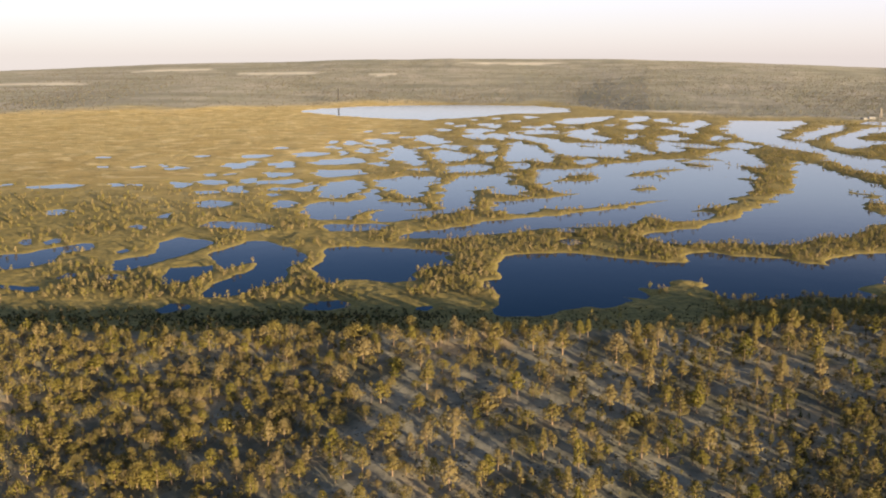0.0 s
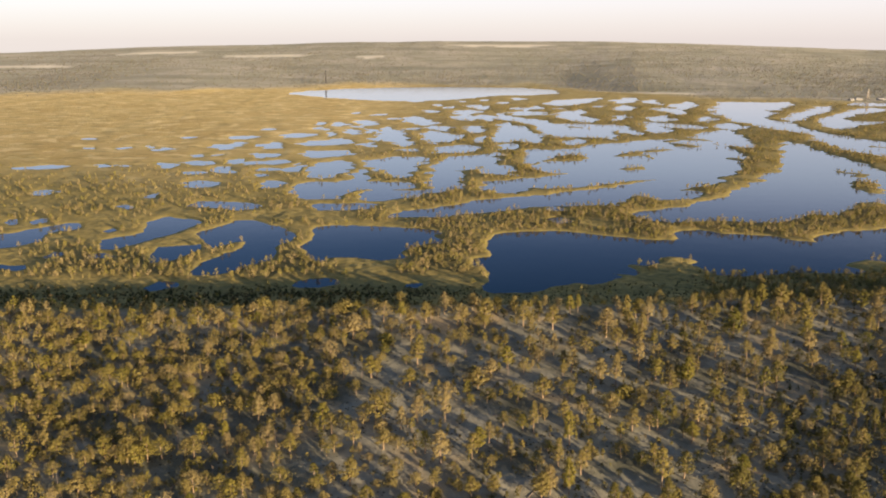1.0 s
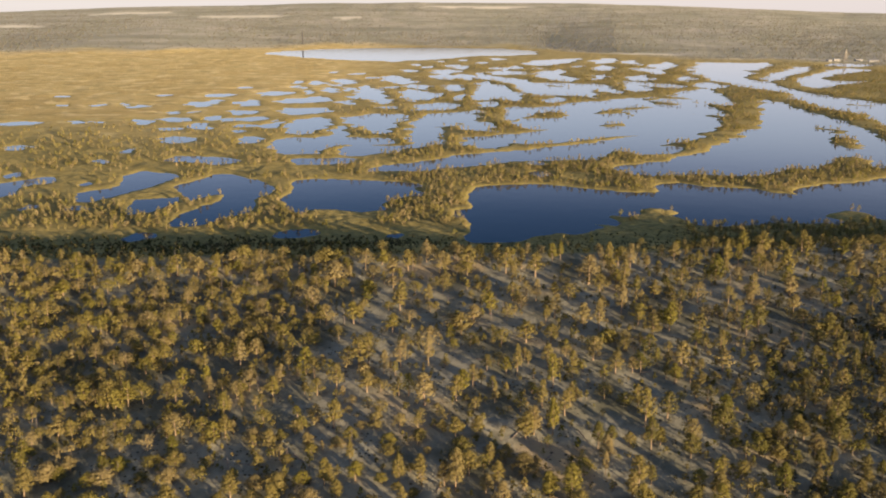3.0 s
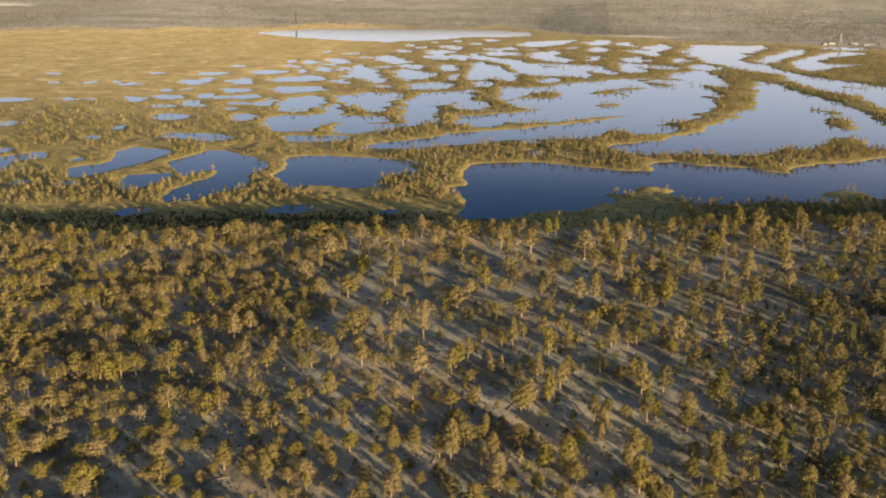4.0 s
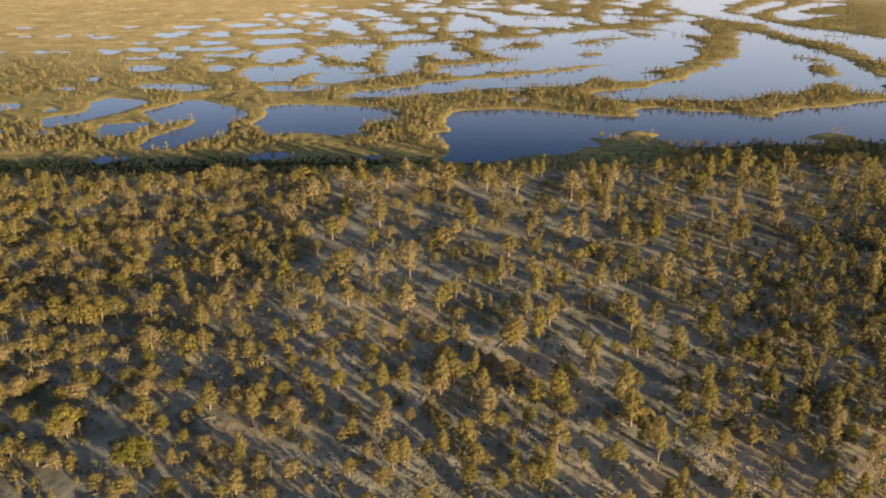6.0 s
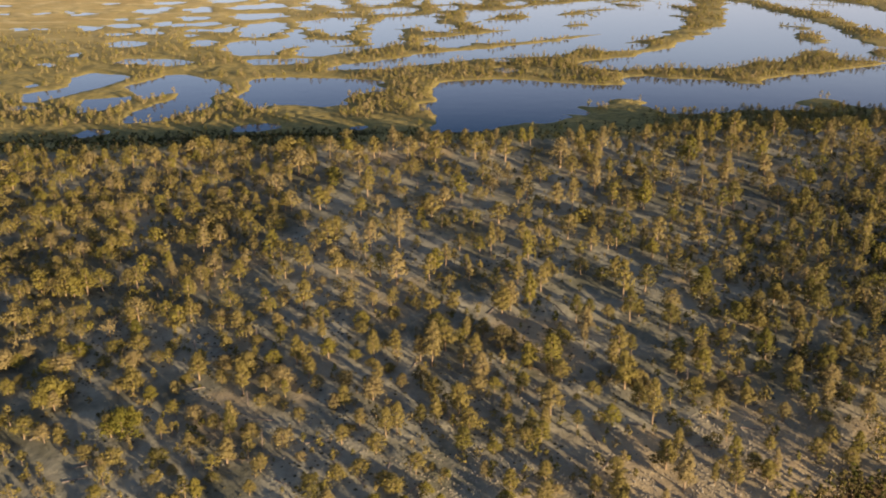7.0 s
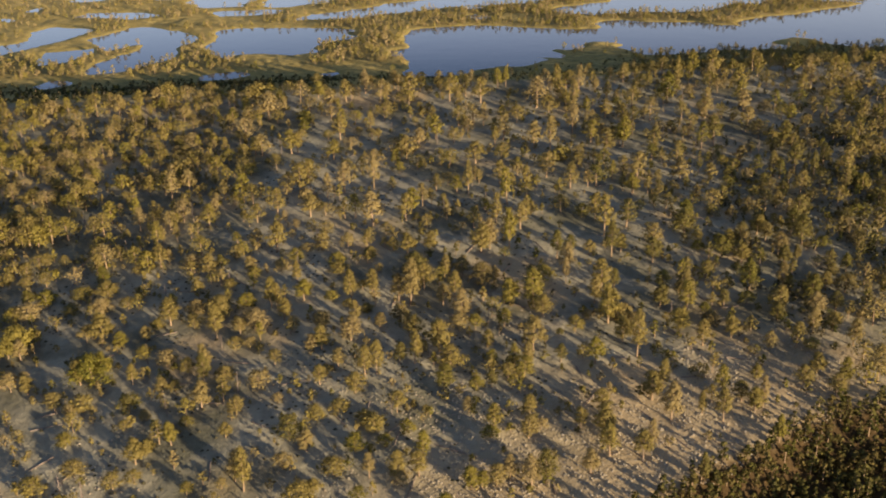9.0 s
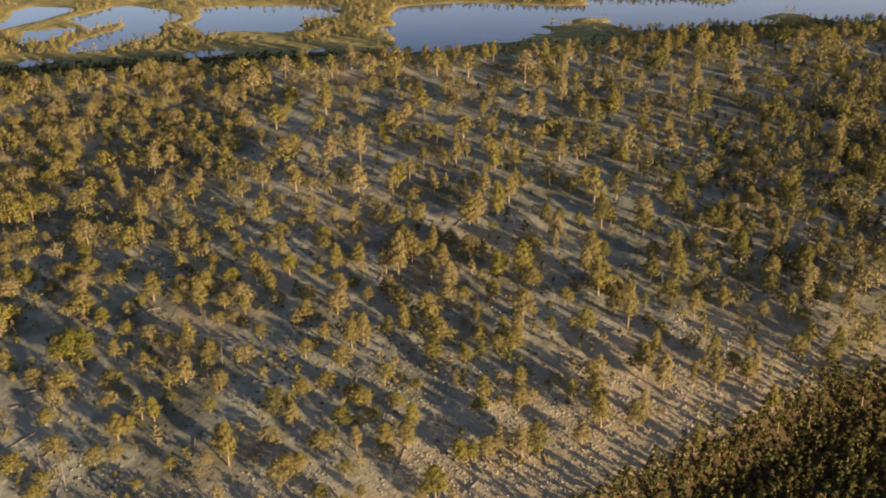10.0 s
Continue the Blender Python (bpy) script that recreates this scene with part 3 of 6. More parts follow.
PINES_AF = [(-60.7,227.1,5.7,2.1),(120.7,227.2,5.2,3.7),(93,227.4,5.9,3),(-43.1,227.7,8.3,2.7),(63.8,227.9,6.6,3.6),(11.5,227.9,3.7,2.4),(-86.3,228.1,5.3,2.7),(-47.2,228.2,4.9,3),(15.9,228.2,9,4.5),(-25.8,228.4,4.4,3),(28.1,228.6,4.7,2.4),(-70.7,228.9,8.6,7.4),(-73.9,229.6,6.9,3.9),(79.7,229.9,6.8,4.6),(-90.9,230.1,5.4,3.9),(47.5,230.4,2.2,1.8),(-69.2,231.4,7,3.6),(-14,232,6.7,3.3),(-16.3,232,4.5,3),(-88,232.1,3.7,2.4),(52.2,232.4,4.4,3.4),(88.9,232.6,4.8,3.7),(-96.9,232.7,6.3,5.4),(-53.2,232.8,4.8,4.5)]
PINES_AG = [(108,232.9,4.6,3.1),(10.2,233.2,7.4,3),(68.6,233.3,4.8,2.5),(119.3,234.3,6,3.4),(-6.5,234.9,6.8,4.6),(-108.1,235.1,6,2.7),(8.8,235.4,7.2,2.5),(125.6,235.5,5.2,3.1),(-32.5,235.8,3.6,3.1),(109.5,236.1,7.3,3.8),(22,236.1,5.4,4.6),(-36.3,236.4,3.8,3.7),(62.2,236.5,10.4,4.4),(-59.1,236.5,4.4,3.4),(26.4,236.6,4.5,3.4),(66.1,236.8,4.9,4.7),(-105,236.9,6,2.7),(34.1,236.9,5.1,3.1),(56.9,238,2.9,2.5),(89.8,238.5,3.5,2.5),(45.2,239.9,5.9,3.8),(1.3,239.9,4.4,2.5),(85.1,239.9,8.4,3.8),(23.1,240,9.3,3.7)]
PINES_AH = [(-21.3,240.5,4.7,2.8),(121.1,240.6,7.5,3.8),(102.8,240.9,4,3.8),(-5,241.1,7.3,2.5),(6.5,241.3,5.5,3.4),(96.4,241.6,4.5,2.6),(-65.9,242.4,5.2,2.8),(-41.5,242.6,9.5,3.1),(78.6,243.1,6,3.8),(-14.1,243.3,3.9,3.8),(-35.5,243.4,4.6,3.1),(-92.2,243.8,5.7,2.8),(132.7,243.8,5.1,4.9),(-31.7,244.5,6.1,5.7),(-95.6,245,5.7,4.1),(-60,245.1,4.4,2.5),(116.6,245.2,5.2,2.3),(43.7,245.3,10.7,4.5),(127.6,245.5,4.9,2.9),(60.9,245.9,7.4,2.9),(86.5,246,8.8,3.2),(-71.8,246.7,8,4.7),(115.4,246.8,7.4,2.9),(37.5,246.8,7.5,3.9)]
PINES_AI = [(-24,247,6.3,2.9),(106.3,247.7,8.7,3.6),(-76.1,247.7,4.9,3.8),(-94,247.9,7.2,6.9),(-1.8,247.9,2.7,2.6),(19.1,248,6.3,3.2),(-47.9,248.1,4.5,3.8),(-110.6,248.8,2.7,1.9),(10.3,249.8,13,3.9),(-57.8,250.2,3,2.9),(-6.6,250.5,2.7,2.6),(64,250.6,9.5,4.2),(-90.4,250.7,4.1,3.5),(131.9,251,4.1,2.7),(-54.6,251.2,7.5,3.9),(82.3,251.7,5.4,3.3),(22.7,251.8,8,2.9),(7.2,252,7.8,3.2),(68.1,252.1,5.7,2.3),(-25.9,252.2,7.7,2.3),(137.9,253.4,5.3,2.3),(-107.8,253.6,5.1,3.5),(-27.6,253.7,8.9,2.9),(-41.4,253.7,5.7,5.5)]
PINES_AJ = [(-5.7,253.9,9,2.9),(-11.5,254.2,3.4,3.3),(133.4,254.8,5.5,3.4),(-18.8,255.1,6.4,3.3),(96,255.2,5,3.3),(31.3,255.6,8.2,5.3),(-48.1,255.6,4.4,4.2),(-0,255.6,7.5,3),(-34.4,255.7,4.1,3.9),(-104.7,256.1,4.1,2.6),(49,256.3,5.8,5),(14.8,256.6,8.3,4.9),(106,256.6,2.5,2.4),(55.5,257.2,7.1,1.7),(-2.5,258,3.2,2.3),(121,258.2,5.7,3),(35.1,258.7,5.3,2.3),(-55.2,258.9,5,3),(125.4,259.4,5.1,1.7),(-116.9,259.6,9,4.3),(-74.4,260.9,5.2,4),(109.2,261.2,5.2,3.1),(-67.5,261.4,3.9,3.3),(-98.4,261.7,4.9,4.6)]
PINES_AK = [(-94.4,262.2,5.9,5.6),(-83,262.3,3.8,3.7),(21.2,262.6,6.9,2.4),(10.2,263,4.2,2.7),(26.3,263,6.6,3.4),(57.5,263.2,8,3.7),(103.7,263.2,6.5,3.8),(-20.8,263.4,6.5,2),(121.4,263.5,6.5,4.1),(83.1,264,7.3,4.5),(-64.5,264.9,4.3,2.4),(131.1,265,3,2.1),(-108.4,265,5,3.3),(-39.9,265.6,3.5,3.4),(136.8,265.9,3.6,3.5),(-9.2,265.9,4.6,4.4),(-48.8,266,3.8,2.4),(-112,266.2,5.9,5.7),(2.7,266.4,2.9,2),(146.3,267,3.4,2.5),(-74.1,267.4,6.2,4.4),(13,267.9,5.4,5.1),(131.1,268.2,9.1,4.5),(98.1,268.4,3.3,2.8)]
PINES_AL = [(72,268.7,10.5,3.1),(-82.1,269,4.6,4.4),(-96.4,269.1,5.3,2.7),(-33.1,269.3,4,3.4),(-91.5,269.5,4.7,4.4),(-9.2,269.7,5.4,4.1),(-106.6,269.9,5.2,3.1),(55.7,270,8.4,3.1),(120.6,270.6,5.9,3.2),(-25.5,270.6,3.9,3.8),(75.4,270.9,5.4,2.8),(85,270.9,7.6,4.2),(65.8,271,4.4,2.8),(105.9,271.3,3.3,3.2),(109.4,271.4,4.5,2.5),(113,271.5,6.3,3.5),(-46.1,271.8,8.2,3.4),(99.4,272,4.3,3.2),(-76.1,272.3,4,3.4),(-21.3,272.8,5.1,3.5),(60.4,272.8,5.4,2.8),(129.6,273,8.3,3.9),(-34.3,273,5.4,2.8),(0.3,274,4,3.8)]
PINES_AM = [(33.6,274.9,9,4.9),(119.6,275,6.3,3.9),(-76.7,275.5,6.3,3.1),(11.7,275.6,6.8,3.5),(18.4,276.1,6.9,3.2),(-43.2,276.2,5,2.4),(-51,276.5,6.5,4.2),(42.6,276.6,12.4,2.8),(36.5,276.7,9.5,3.5),(7.4,277.6,4.5,2.5),(97.4,277.7,7.8,6.1),(-121.3,277.8,3.8,2.8),(-99.4,277.8,4.4,4.2),(-93.9,278.5,4.8,3.1),(126.2,278.7,4.6,2.5),(-114.2,278.9,4.2,3.1),(-13.2,279.4,6.4,4.9),(-68.2,279.4,2.6,2.5),(-18.2,279.5,3.3,3.2),(-5.8,279.5,5.6,4.2),(135,279.5,9.6,4),(150.6,279.5,4.5,4.4),(-0.1,279.6,6,2.8),(72.8,280.2,13,3.9)]
PINES_AN = [(-104.9,280.6,4.7,3.5),(-64.9,281.5,6.3,5.3),(-61.4,281.5,7.8,3.9),(-27,281.7,10.1,5),(-79.9,281.9,6.8,3.5),(-122.5,282,6.5,4.6),(-36.9,282.3,4.9,4.6),(-59,282.5,5.1,2.5),(-68.7,283,6.8,3.9),(-100.6,283.9,5.3,3.5),(80.9,284.1,9,4.4),(-77.7,284.3,8.2,4.6),(-49.6,285.2,6.7,4.3),(99.8,285.3,6.9,4.4),(-110.8,285.4,7.5,3.2),(139.9,285.8,5.2,3),(-32.7,285.9,6.1,2.9),(-121.1,286.2,4.8,3.6),(134.4,286.2,5.2,3),(-12.1,286.5,6.2,4.3),(47.8,286.5,8.7,3.6),(121.1,286.9,5.8,4.4),(-115.9,287,8.3,4.3),(6,287.1,4.5,2.9)]
PINES_AO = [(-74,287.3,5.3,3.6),(-98,287.6,5.4,5),(110.1,287.6,4.3,4.1),(-95.6,288.2,5,2.9),(-90.7,288.4,4,2.9),(152.3,288.4,6.6,4.1),(128.1,288.8,7,4.5),(33.5,288.8,7.2,3.3),(-39.3,289,4.1,2.5),(72.5,289.9,8.4,3.3),(18.9,289.9,5.1,2.9),(132.2,290.2,5.8,3),(111,290.7,7.6,4.5),(41,290.8,10.1,2.9),(68.3,291.4,5.2,4.8),(50.5,291.4,6.8,3),(-68.7,291.9,3.7,2.2),(-63.7,292.3,8.8,3.3),(2.4,292.7,12,5.5),(96.8,293.3,5.6,3.7),(-21.5,293.5,3.5,2.9),(-81.8,293.8,3.5,2.9),(-58,294.2,6.6,1.8),(52.9,294.2,4.9,2.2)]
PINES_AP = [(12.7,295.1,10,3.7),(62.6,295.6,6,4.1),(27.7,295.8,3.7,2.6),(158.5,295.9,9.2,3.4),(-109.6,296.1,3.8,3.7),(-127.5,296.2,6.1,3.3),(116.4,296.4,6,4.6),(-52.1,297.2,4.2,2.6),(108,297.5,6,2.7),(102.5,297.8,3.3,2.3),(93.7,297.9,5,2.3),(144.2,298.4,8.6,3.8),(-3,298.7,8.8,4.1),(38.5,299,4.2,3),(139.3,299.9,4.4,2.7),(134.4,300.2,5.7,4.2),(14.9,300.3,8.8,4.5),(-17.1,300.8,8.2,4.5),(-33.9,301,6.7,3.8),(25.4,301.1,6,2.7),(-12.4,301.1,4.8,4.5),(-48.8,301.3,8.3,4.1),(-101.7,301.6,8.3,5.6),(153.2,302,7.4,4.3)]
PINES_AQ = [(46.3,302.1,13,3.4),(-84.8,302.6,8.9,3.7),(-118.8,302.6,6.2,3.4),(97.1,302.8,5.5,2.7),(-61.3,302.9,6.7,3.8),(-97.9,303.3,9.9,4.1),(-104.9,303.3,10.6,5.6),(-81.9,303.5,8.9,4.1),(-27.5,303.7,10,4.2),(133.6,304.3,6.1,2.7),(-70.8,304.4,8.5,3.4),(18.9,304.5,8.6,3.4),(-93.3,304.5,8.5,5.3),(88.8,304.9,7.7,3.1),(94.4,305.1,6.2,2.3),(-109.4,305.2,6.2,3.8),(102.4,305.2,4.4,2.7),(121.8,305.8,5.3,3.9),(21.9,305.8,6.2,2.3),(-60,306,4.4,4.2),(-134.3,306.1,4.8,2.6),(89.9,306.5,5.9,3.5),(-113.4,306.7,8.8,4.5),(-118.5,307.3,5,2.3)]
PINES_AR = [(-57.6,307.5,8.4,4.2),(153.5,307.7,10.9,2.4),(-66.9,308,5.2,3.4),(-47.5,308.1,6.4,3.4),(86.9,308.7,6.3,2.3),(54,308.8,4.5,4.3),(166,309.8,13,4),(-131.6,310.5,7,5.3),(34.9,310.7,13,2.7),(142.8,311.1,6.7,3.2),(130.9,311.5,4.5,4.4),(69.7,311.9,8.7,4.3),(-35.8,312.5,8.3,5),(78.8,312.7,7.5,4.3),(-112.5,312.9,7.8,4.6),(31.3,312.9,6.7,3.1),(-81.1,312.9,8.5,4.2),(76,313,6.2,2.8),(-18.5,313.3,4.5,4.3),(-11.7,313.5,9.6,2.7),(108.2,313.6,8.7,4.8),(141.6,313.6,9.1,3.2),(-103.3,313.9,8.2,5.4),(55.2,314.1,8,2.8)]
PINES_AS = [(-41.9,314.1,4.1,3.9),(100.5,314.3,4.6,2.4),(119.3,314.4,6.2,3.2),(-73.8,314.8,7.9,2.7),(24.6,314.8,6.7,3.1),(-38.9,315.1,11.5,4.3),(-110.3,315.2,9.1,4.3),(93.9,315.6,10.5,4.4),(127.7,315.8,6.8,3.2),(136.8,316.6,6.8,3.2),(-137.9,316.9,5.7,2.3),(46.6,317.1,9,3.6),(85.7,317.5,7,2.4),(10,317.6,4.4,3.2),(161.9,317.8,9.9,2.8),(-20.6,318,11.4,5.1),(-119,318.1,5.8,3.9),(151.7,318.2,9.5,4.5),(-5.8,318.4,11.5,4.7),(-131.7,318.5,5.5,3.1),(28.9,318.5,5.3,4.4),(-45.6,318.9,7.9,3.2),(-17.3,319.4,11.8,3.6),(4,319.5,12.1,2.8)]
PINES_AT = [(-24.7,320.3,7.6,4.4),(-49.6,321.5,3.3,3.2),(38.7,321.9,5.4,2),(126.2,322.1,5.3,2.9),(63.7,322.5,9.4,4.8),(-129.4,323,4.9,4.8),(133.6,323,7.9,4.1),(-125.7,323.2,4.5,4.4),(-97.5,324.9,6.9,4.8),(-92.1,325,5,3.2),(-63.7,325,10.7,4),(-78.9,325.7,5,3.2),(111.6,326.5,9.4,3.3),(-53.2,326.8,3.9,3.2),(-136.2,327.3,4.2,4),(-95.1,327.5,9.5,4.4),(-58.2,328.1,9.1,3.6),(76.5,328.9,5.7,3.7),(54.7,329.2,5,4.1),(-66.5,329.3,7.6,4.9),(-105.6,329.4,7,4.8),(65.1,329.4,6,4.9),(107.1,329.5,5.1,3.7),(158.7,329.7,6.6,2.9)]
PINES_AU = [(86.1,329.8,5.8,3.3),(-71.7,330.3,8.2,2.8),(-130.4,330.4,6.9,5.2),(-18.1,330.6,7.7,7.3),(149.9,330.8,6.9,4.2),(13.6,330.8,5.1,3.7),(127.7,331,5.6,4.6),(4.3,331.2,10,5.3),(-92.1,331.7,8.4,4.5),(104.2,332.1,6.2,4.6),(-142.4,332.5,7.7,4.9),(19.9,333,6.5,5.4),(-111.2,333,6.4,6.1),(77.4,333.2,6.5,6.3),(31.3,333.3,7.7,5.4),(150.2,334.4,8.2,4.2),(-4.9,334.8,5.2,5),(50.3,335.1,8.1,4.2),(-128.6,335.6,5.6,4.1),(0.3,335.7,5,4.2),(-66.6,335.7,6.8,4.1),(41,335.8,9,5.4),(71.6,335.8,5.7,5.5),(-124.6,335.9,5.2,3.3)]
PINES_AV = [(-118.6,336.3,7.4,4.1),(159,336.8,5.9,3.8),(-59.6,336.9,5.6,5.4),(-75,337,6,5),(-82.3,337.6,6.5,6.2),(12.5,337.9,7.2,2.9),(-38.1,338.1,4.9,4.6),(-71.1,338.2,6.6,5),(89.2,338.9,9.4,4.7),(156.8,339.9,9.5,4.7),(-142.7,340.1,5.5,4.6),(-29.3,340.5,6.3,4.2),(108,340.6,9.5,4.3),(-104.7,340.8,4.5,3.7),(126.1,341,10.4,3.4),(177.2,341,8.4,4.3),(-40.5,341.4,6.6,5.5),(182.1,341.8,7.3,3.9),(131.4,342.5,11.5,4.3),(16.9,342.8,9.9,5.1),(-94.8,342.9,5.5,5),(167.4,343.2,5.1,2.6),(-119.8,343.4,4,3.8),(-116.7,343.7,5.1,4.2)]
PINES_AW = [(-91.9,344,6.3,4.2),(-126.4,345,5.7,5.5),(-107.7,345.1,7.1,5.9),(-9.1,345.3,8.1,4.7),(-50.3,345.4,6.1,5.5),(-62.9,345.4,6.2,5.9),(70.1,345.5,12.9,3.4),(97.4,345.6,11.5,4.3),(13.3,346.8,7.5,5.1),(-65.7,346.8,4.7,3.4),(15.4,347,8.5,3.4),(-142.7,347.2,4.2,3),(150.7,347.3,7.7,5.2),(64.6,347.3,10.8,4.7),(96.9,347.4,8.3,4.8),(-53.8,348.2,5.8,4.3),(94.1,349.1,6.9,3),(-46.5,349.4,6.5,3.8),(-100.5,349.4,5.3,5.1),(-128,350.5,6.7,5.5),(-76,350.7,7.2,3.8),(86.6,350.7,9.1,4.4),(-71.3,351.7,7,4.7),(125,352,5.4,4.4)]
PINES_AX = [(-138,352.1,5.8,5.5),(-94.8,352.3,5.2,4.3),(22.3,352.9,8.4,4.8),(-22.1,353.5,8.5,3.9),(50.9,353.7,7.1,2.2),(-24.3,353.7,10.2,4.8),(173.1,353.9,5.8,3.1),(-57.8,354.1,5.4,5.2),(-41.6,354.4,6.4,4.8),(-135.6,354.4,5.5,3),(-2.7,354.5,5.2,4.8),(-35.1,354.6,9,4.8),(-69.7,355.2,6.2,3),(186.4,355.3,6.4,3.1),(-148.7,355.5,4.6,4.3),(35.7,355.6,6.5,4.8),(114.9,355.8,5.9,5.3),(-37.5,356,6.8,3.5),(-122.7,356.4,7.6,5.2),(54.6,357,10.5,4.4),(92.8,357,5.7,3.1),(120,357.2,5,3.6),(-111,357.5,4.2,3.5),(102,357.9,6.9,3.6)]
PINES_AY = [(-104.5,357.9,7.6,5.2),(-48.5,358.2,7.7,2.2),(-97.2,358.9,7.6,5.2),(-128.3,359.1,8.2,5.6),(128.4,359.1,6.2,4),(-131.8,359.6,6.4,5.2),(-62.9,359.8,5.2,4.8),(-84.7,360.3,3.7,3.5),(29.5,360.4,10.4,4.9),(-108.6,360.5,3.6,3.5),(138.2,360.7,5.6,5.4),(169.3,360.9,7.1,3.6),(151.9,360.9,7.6,4.1),(-115.1,361,6.3,5.7),(-85,362.1,7.1,5.3),(82.4,362.1,11.3,4.5),(-66.5,362.2,4.1,4),(52.1,362.2,7,3.6),(-73.1,362.4,6.8,4),(-154.4,362.6,4.8,3.9),(5.6,363,5.1,3.1),(74.9,363.1,6.4,3.6),(-146.6,363.8,5.3,4.8),(87.7,363.9,4.7,2.3)]
PINES_AZ = [(-10.9,364.1,4.4,3.6),(-6.4,364.1,9.9,4.9),(167.2,364.2,6.8,5),(186.3,365.2,7.6,5),(-93.9,365.4,7,5.8),(-21.1,366,4.9,4),(0.8,366.3,4.4,3.6),(-151.4,366.4,5.5,5.3),(42.5,366.7,6.1,5),(148.5,366.7,5.3,3.2),(-43.9,367.3,6.7,4.9),(41.5,368.1,7.2,3.2),(108.3,368.4,7,4.1),(128,368.7,7.7,4.1),(-53.5,368.8,4.7,4.5),(-61.9,369,6.1,5.8),(-107.4,369,4.6,4.5),(-41.8,369.4,10.3,6.3),(136.6,369.4,6,3.2),(144.8,369.5,5.7,4.6),(-75.8,369.7,6.4,3.1),(5.3,370.4,9.2,2.7),(104.7,370.7,7.3,3.2),(115.8,370.8,8.9,5.1)]
PINES_BA = [(138.6,371,12.4,4.1),(-157.8,371.1,7.4,4.5),(-148.7,371.7,7.9,7.6),(163.4,371.8,5.6,5.1),(-6,371.8,10.3,3.6),(-67.3,372.1,4.3,4.1),(-111.9,372.6,6.4,3.6),(-107.1,372.7,5.2,5),(-20,372.8,5.9,3.2),(-72.5,372.8,7.8,3.2),(49.4,372.9,10,2.7),(39.8,373.1,8.8,5),(138.4,373.5,7.2,4.2),(62.9,373.6,7.4,5.5),(-145.2,373.7,3.9,3.1),(-155.9,374.3,6.4,3.6),(104,374.3,6.7,3.2),(156,374.7,9.1,4.7),(-121.1,374.9,5.6,5.4),(98.7,375,7.9,3.7),(185.2,375.1,5.4,3.3),(45.8,375.3,8.2,5.1),(169.8,376.3,8,3.8),(-132.7,376.4,5.2,5)]
PINES_BB = [(-128.3,376.8,4.7,4.5),(-93.4,376.9,7.1,3.6),(57.8,377.5,6,3.3),(-56.9,378.1,3.8,3.7),(-83.5,378.3,7.5,5),(181.1,378.7,7.2,4.7),(194.5,379.8,6,4.3),(-119.7,379.8,4.7,2.7),(30,380.2,6.1,2.8),(-129.6,380.4,7.9,3.2),(77.1,380.6,8.4,5.2),(-0.2,380.6,6.4,4.6),(11.4,380.7,7.9,7),(-104,380.7,6.6,3.2),(-72.3,381.3,5.6,5.1),(87.4,381.3,7.5,2.8),(157.2,381.4,10.5,5.2),(-108.1,381.7,6.5,3.7),(-67.2,382.2,6.3,5.1),(26.7,382.4,4.5,4.2),(-136.9,382.8,4.4,4.1),(-20,383.5,5.8,5.6),(-62.9,384.4,7.9,3.7),(-93.5,384.4,5.7,4.6)]
PINES_BC = [(41,385.5,12.9,3.3),(-116,385.6,4.8,4.6),(-30.6,386,5.9,4.2),(-9.5,386,5.9,4.2),(-149.3,386.1,4.3,4.2),(113.1,386.3,9.2,5.2),(-159.6,386.8,5.8,5.6),(25.9,387,5.4,3.3),(-49.3,387.1,5.4,5.2),(85.6,387.3,7.5,3.3),(-106.8,387.8,6.6,3.7),(127,388.2,7.3,4.8),(-92.8,388.2,7.2,4.2),(-158,388.6,5.2,4.2),(89.5,389,10.8,4.3),(-41.8,389.4,7.1,5.2),(-148.3,389.4,7.7,5.1),(-129.6,389.5,7.1,4.7),(-78.8,389.6,4.2,2.8),(128.9,389.6,13,5.8),(-59,389.9,4.5,4.2),(187.8,390,9.6,4.4),(-34.2,390.1,12.7,7.5),(-48.5,390.6,6.1,3.3)]
PINES_BD = [(74.3,390.7,13,7.2),(13,390.9,5.5,3.3),(-87.4,392.4,5.4,3.3),(-142.5,392.5,5.8,4.7),(-153.7,392.8,5.7,5.2),(139.9,393.4,6.1,4.4),(-126.2,394,6.4,6.1),(202.3,394.1,9.5,5.4),(-165.4,394.7,4.9,4.7),(-28.2,395.1,7.9,1.9),(183.4,395.2,6.3,3.9),(-67.9,395.5,7,6.2),(-137.2,395.6,5.6,2.8),(162.1,395.7,13,4.4),(-18,396.6,7,6.7),(52,396.8,11.4,5.8),(135.7,396.8,10,2.4),(-56.8,397,5.3,4.3),(106,398.2,7.2,2.9),(-9.9,398.3,9.5,4.3),(-122.7,398.4,6,4.3),(-110.6,398.9,6.7,4.3),(-43.3,399.1,8.3,3.4),(22.6,399.1,6.7,4.9)]
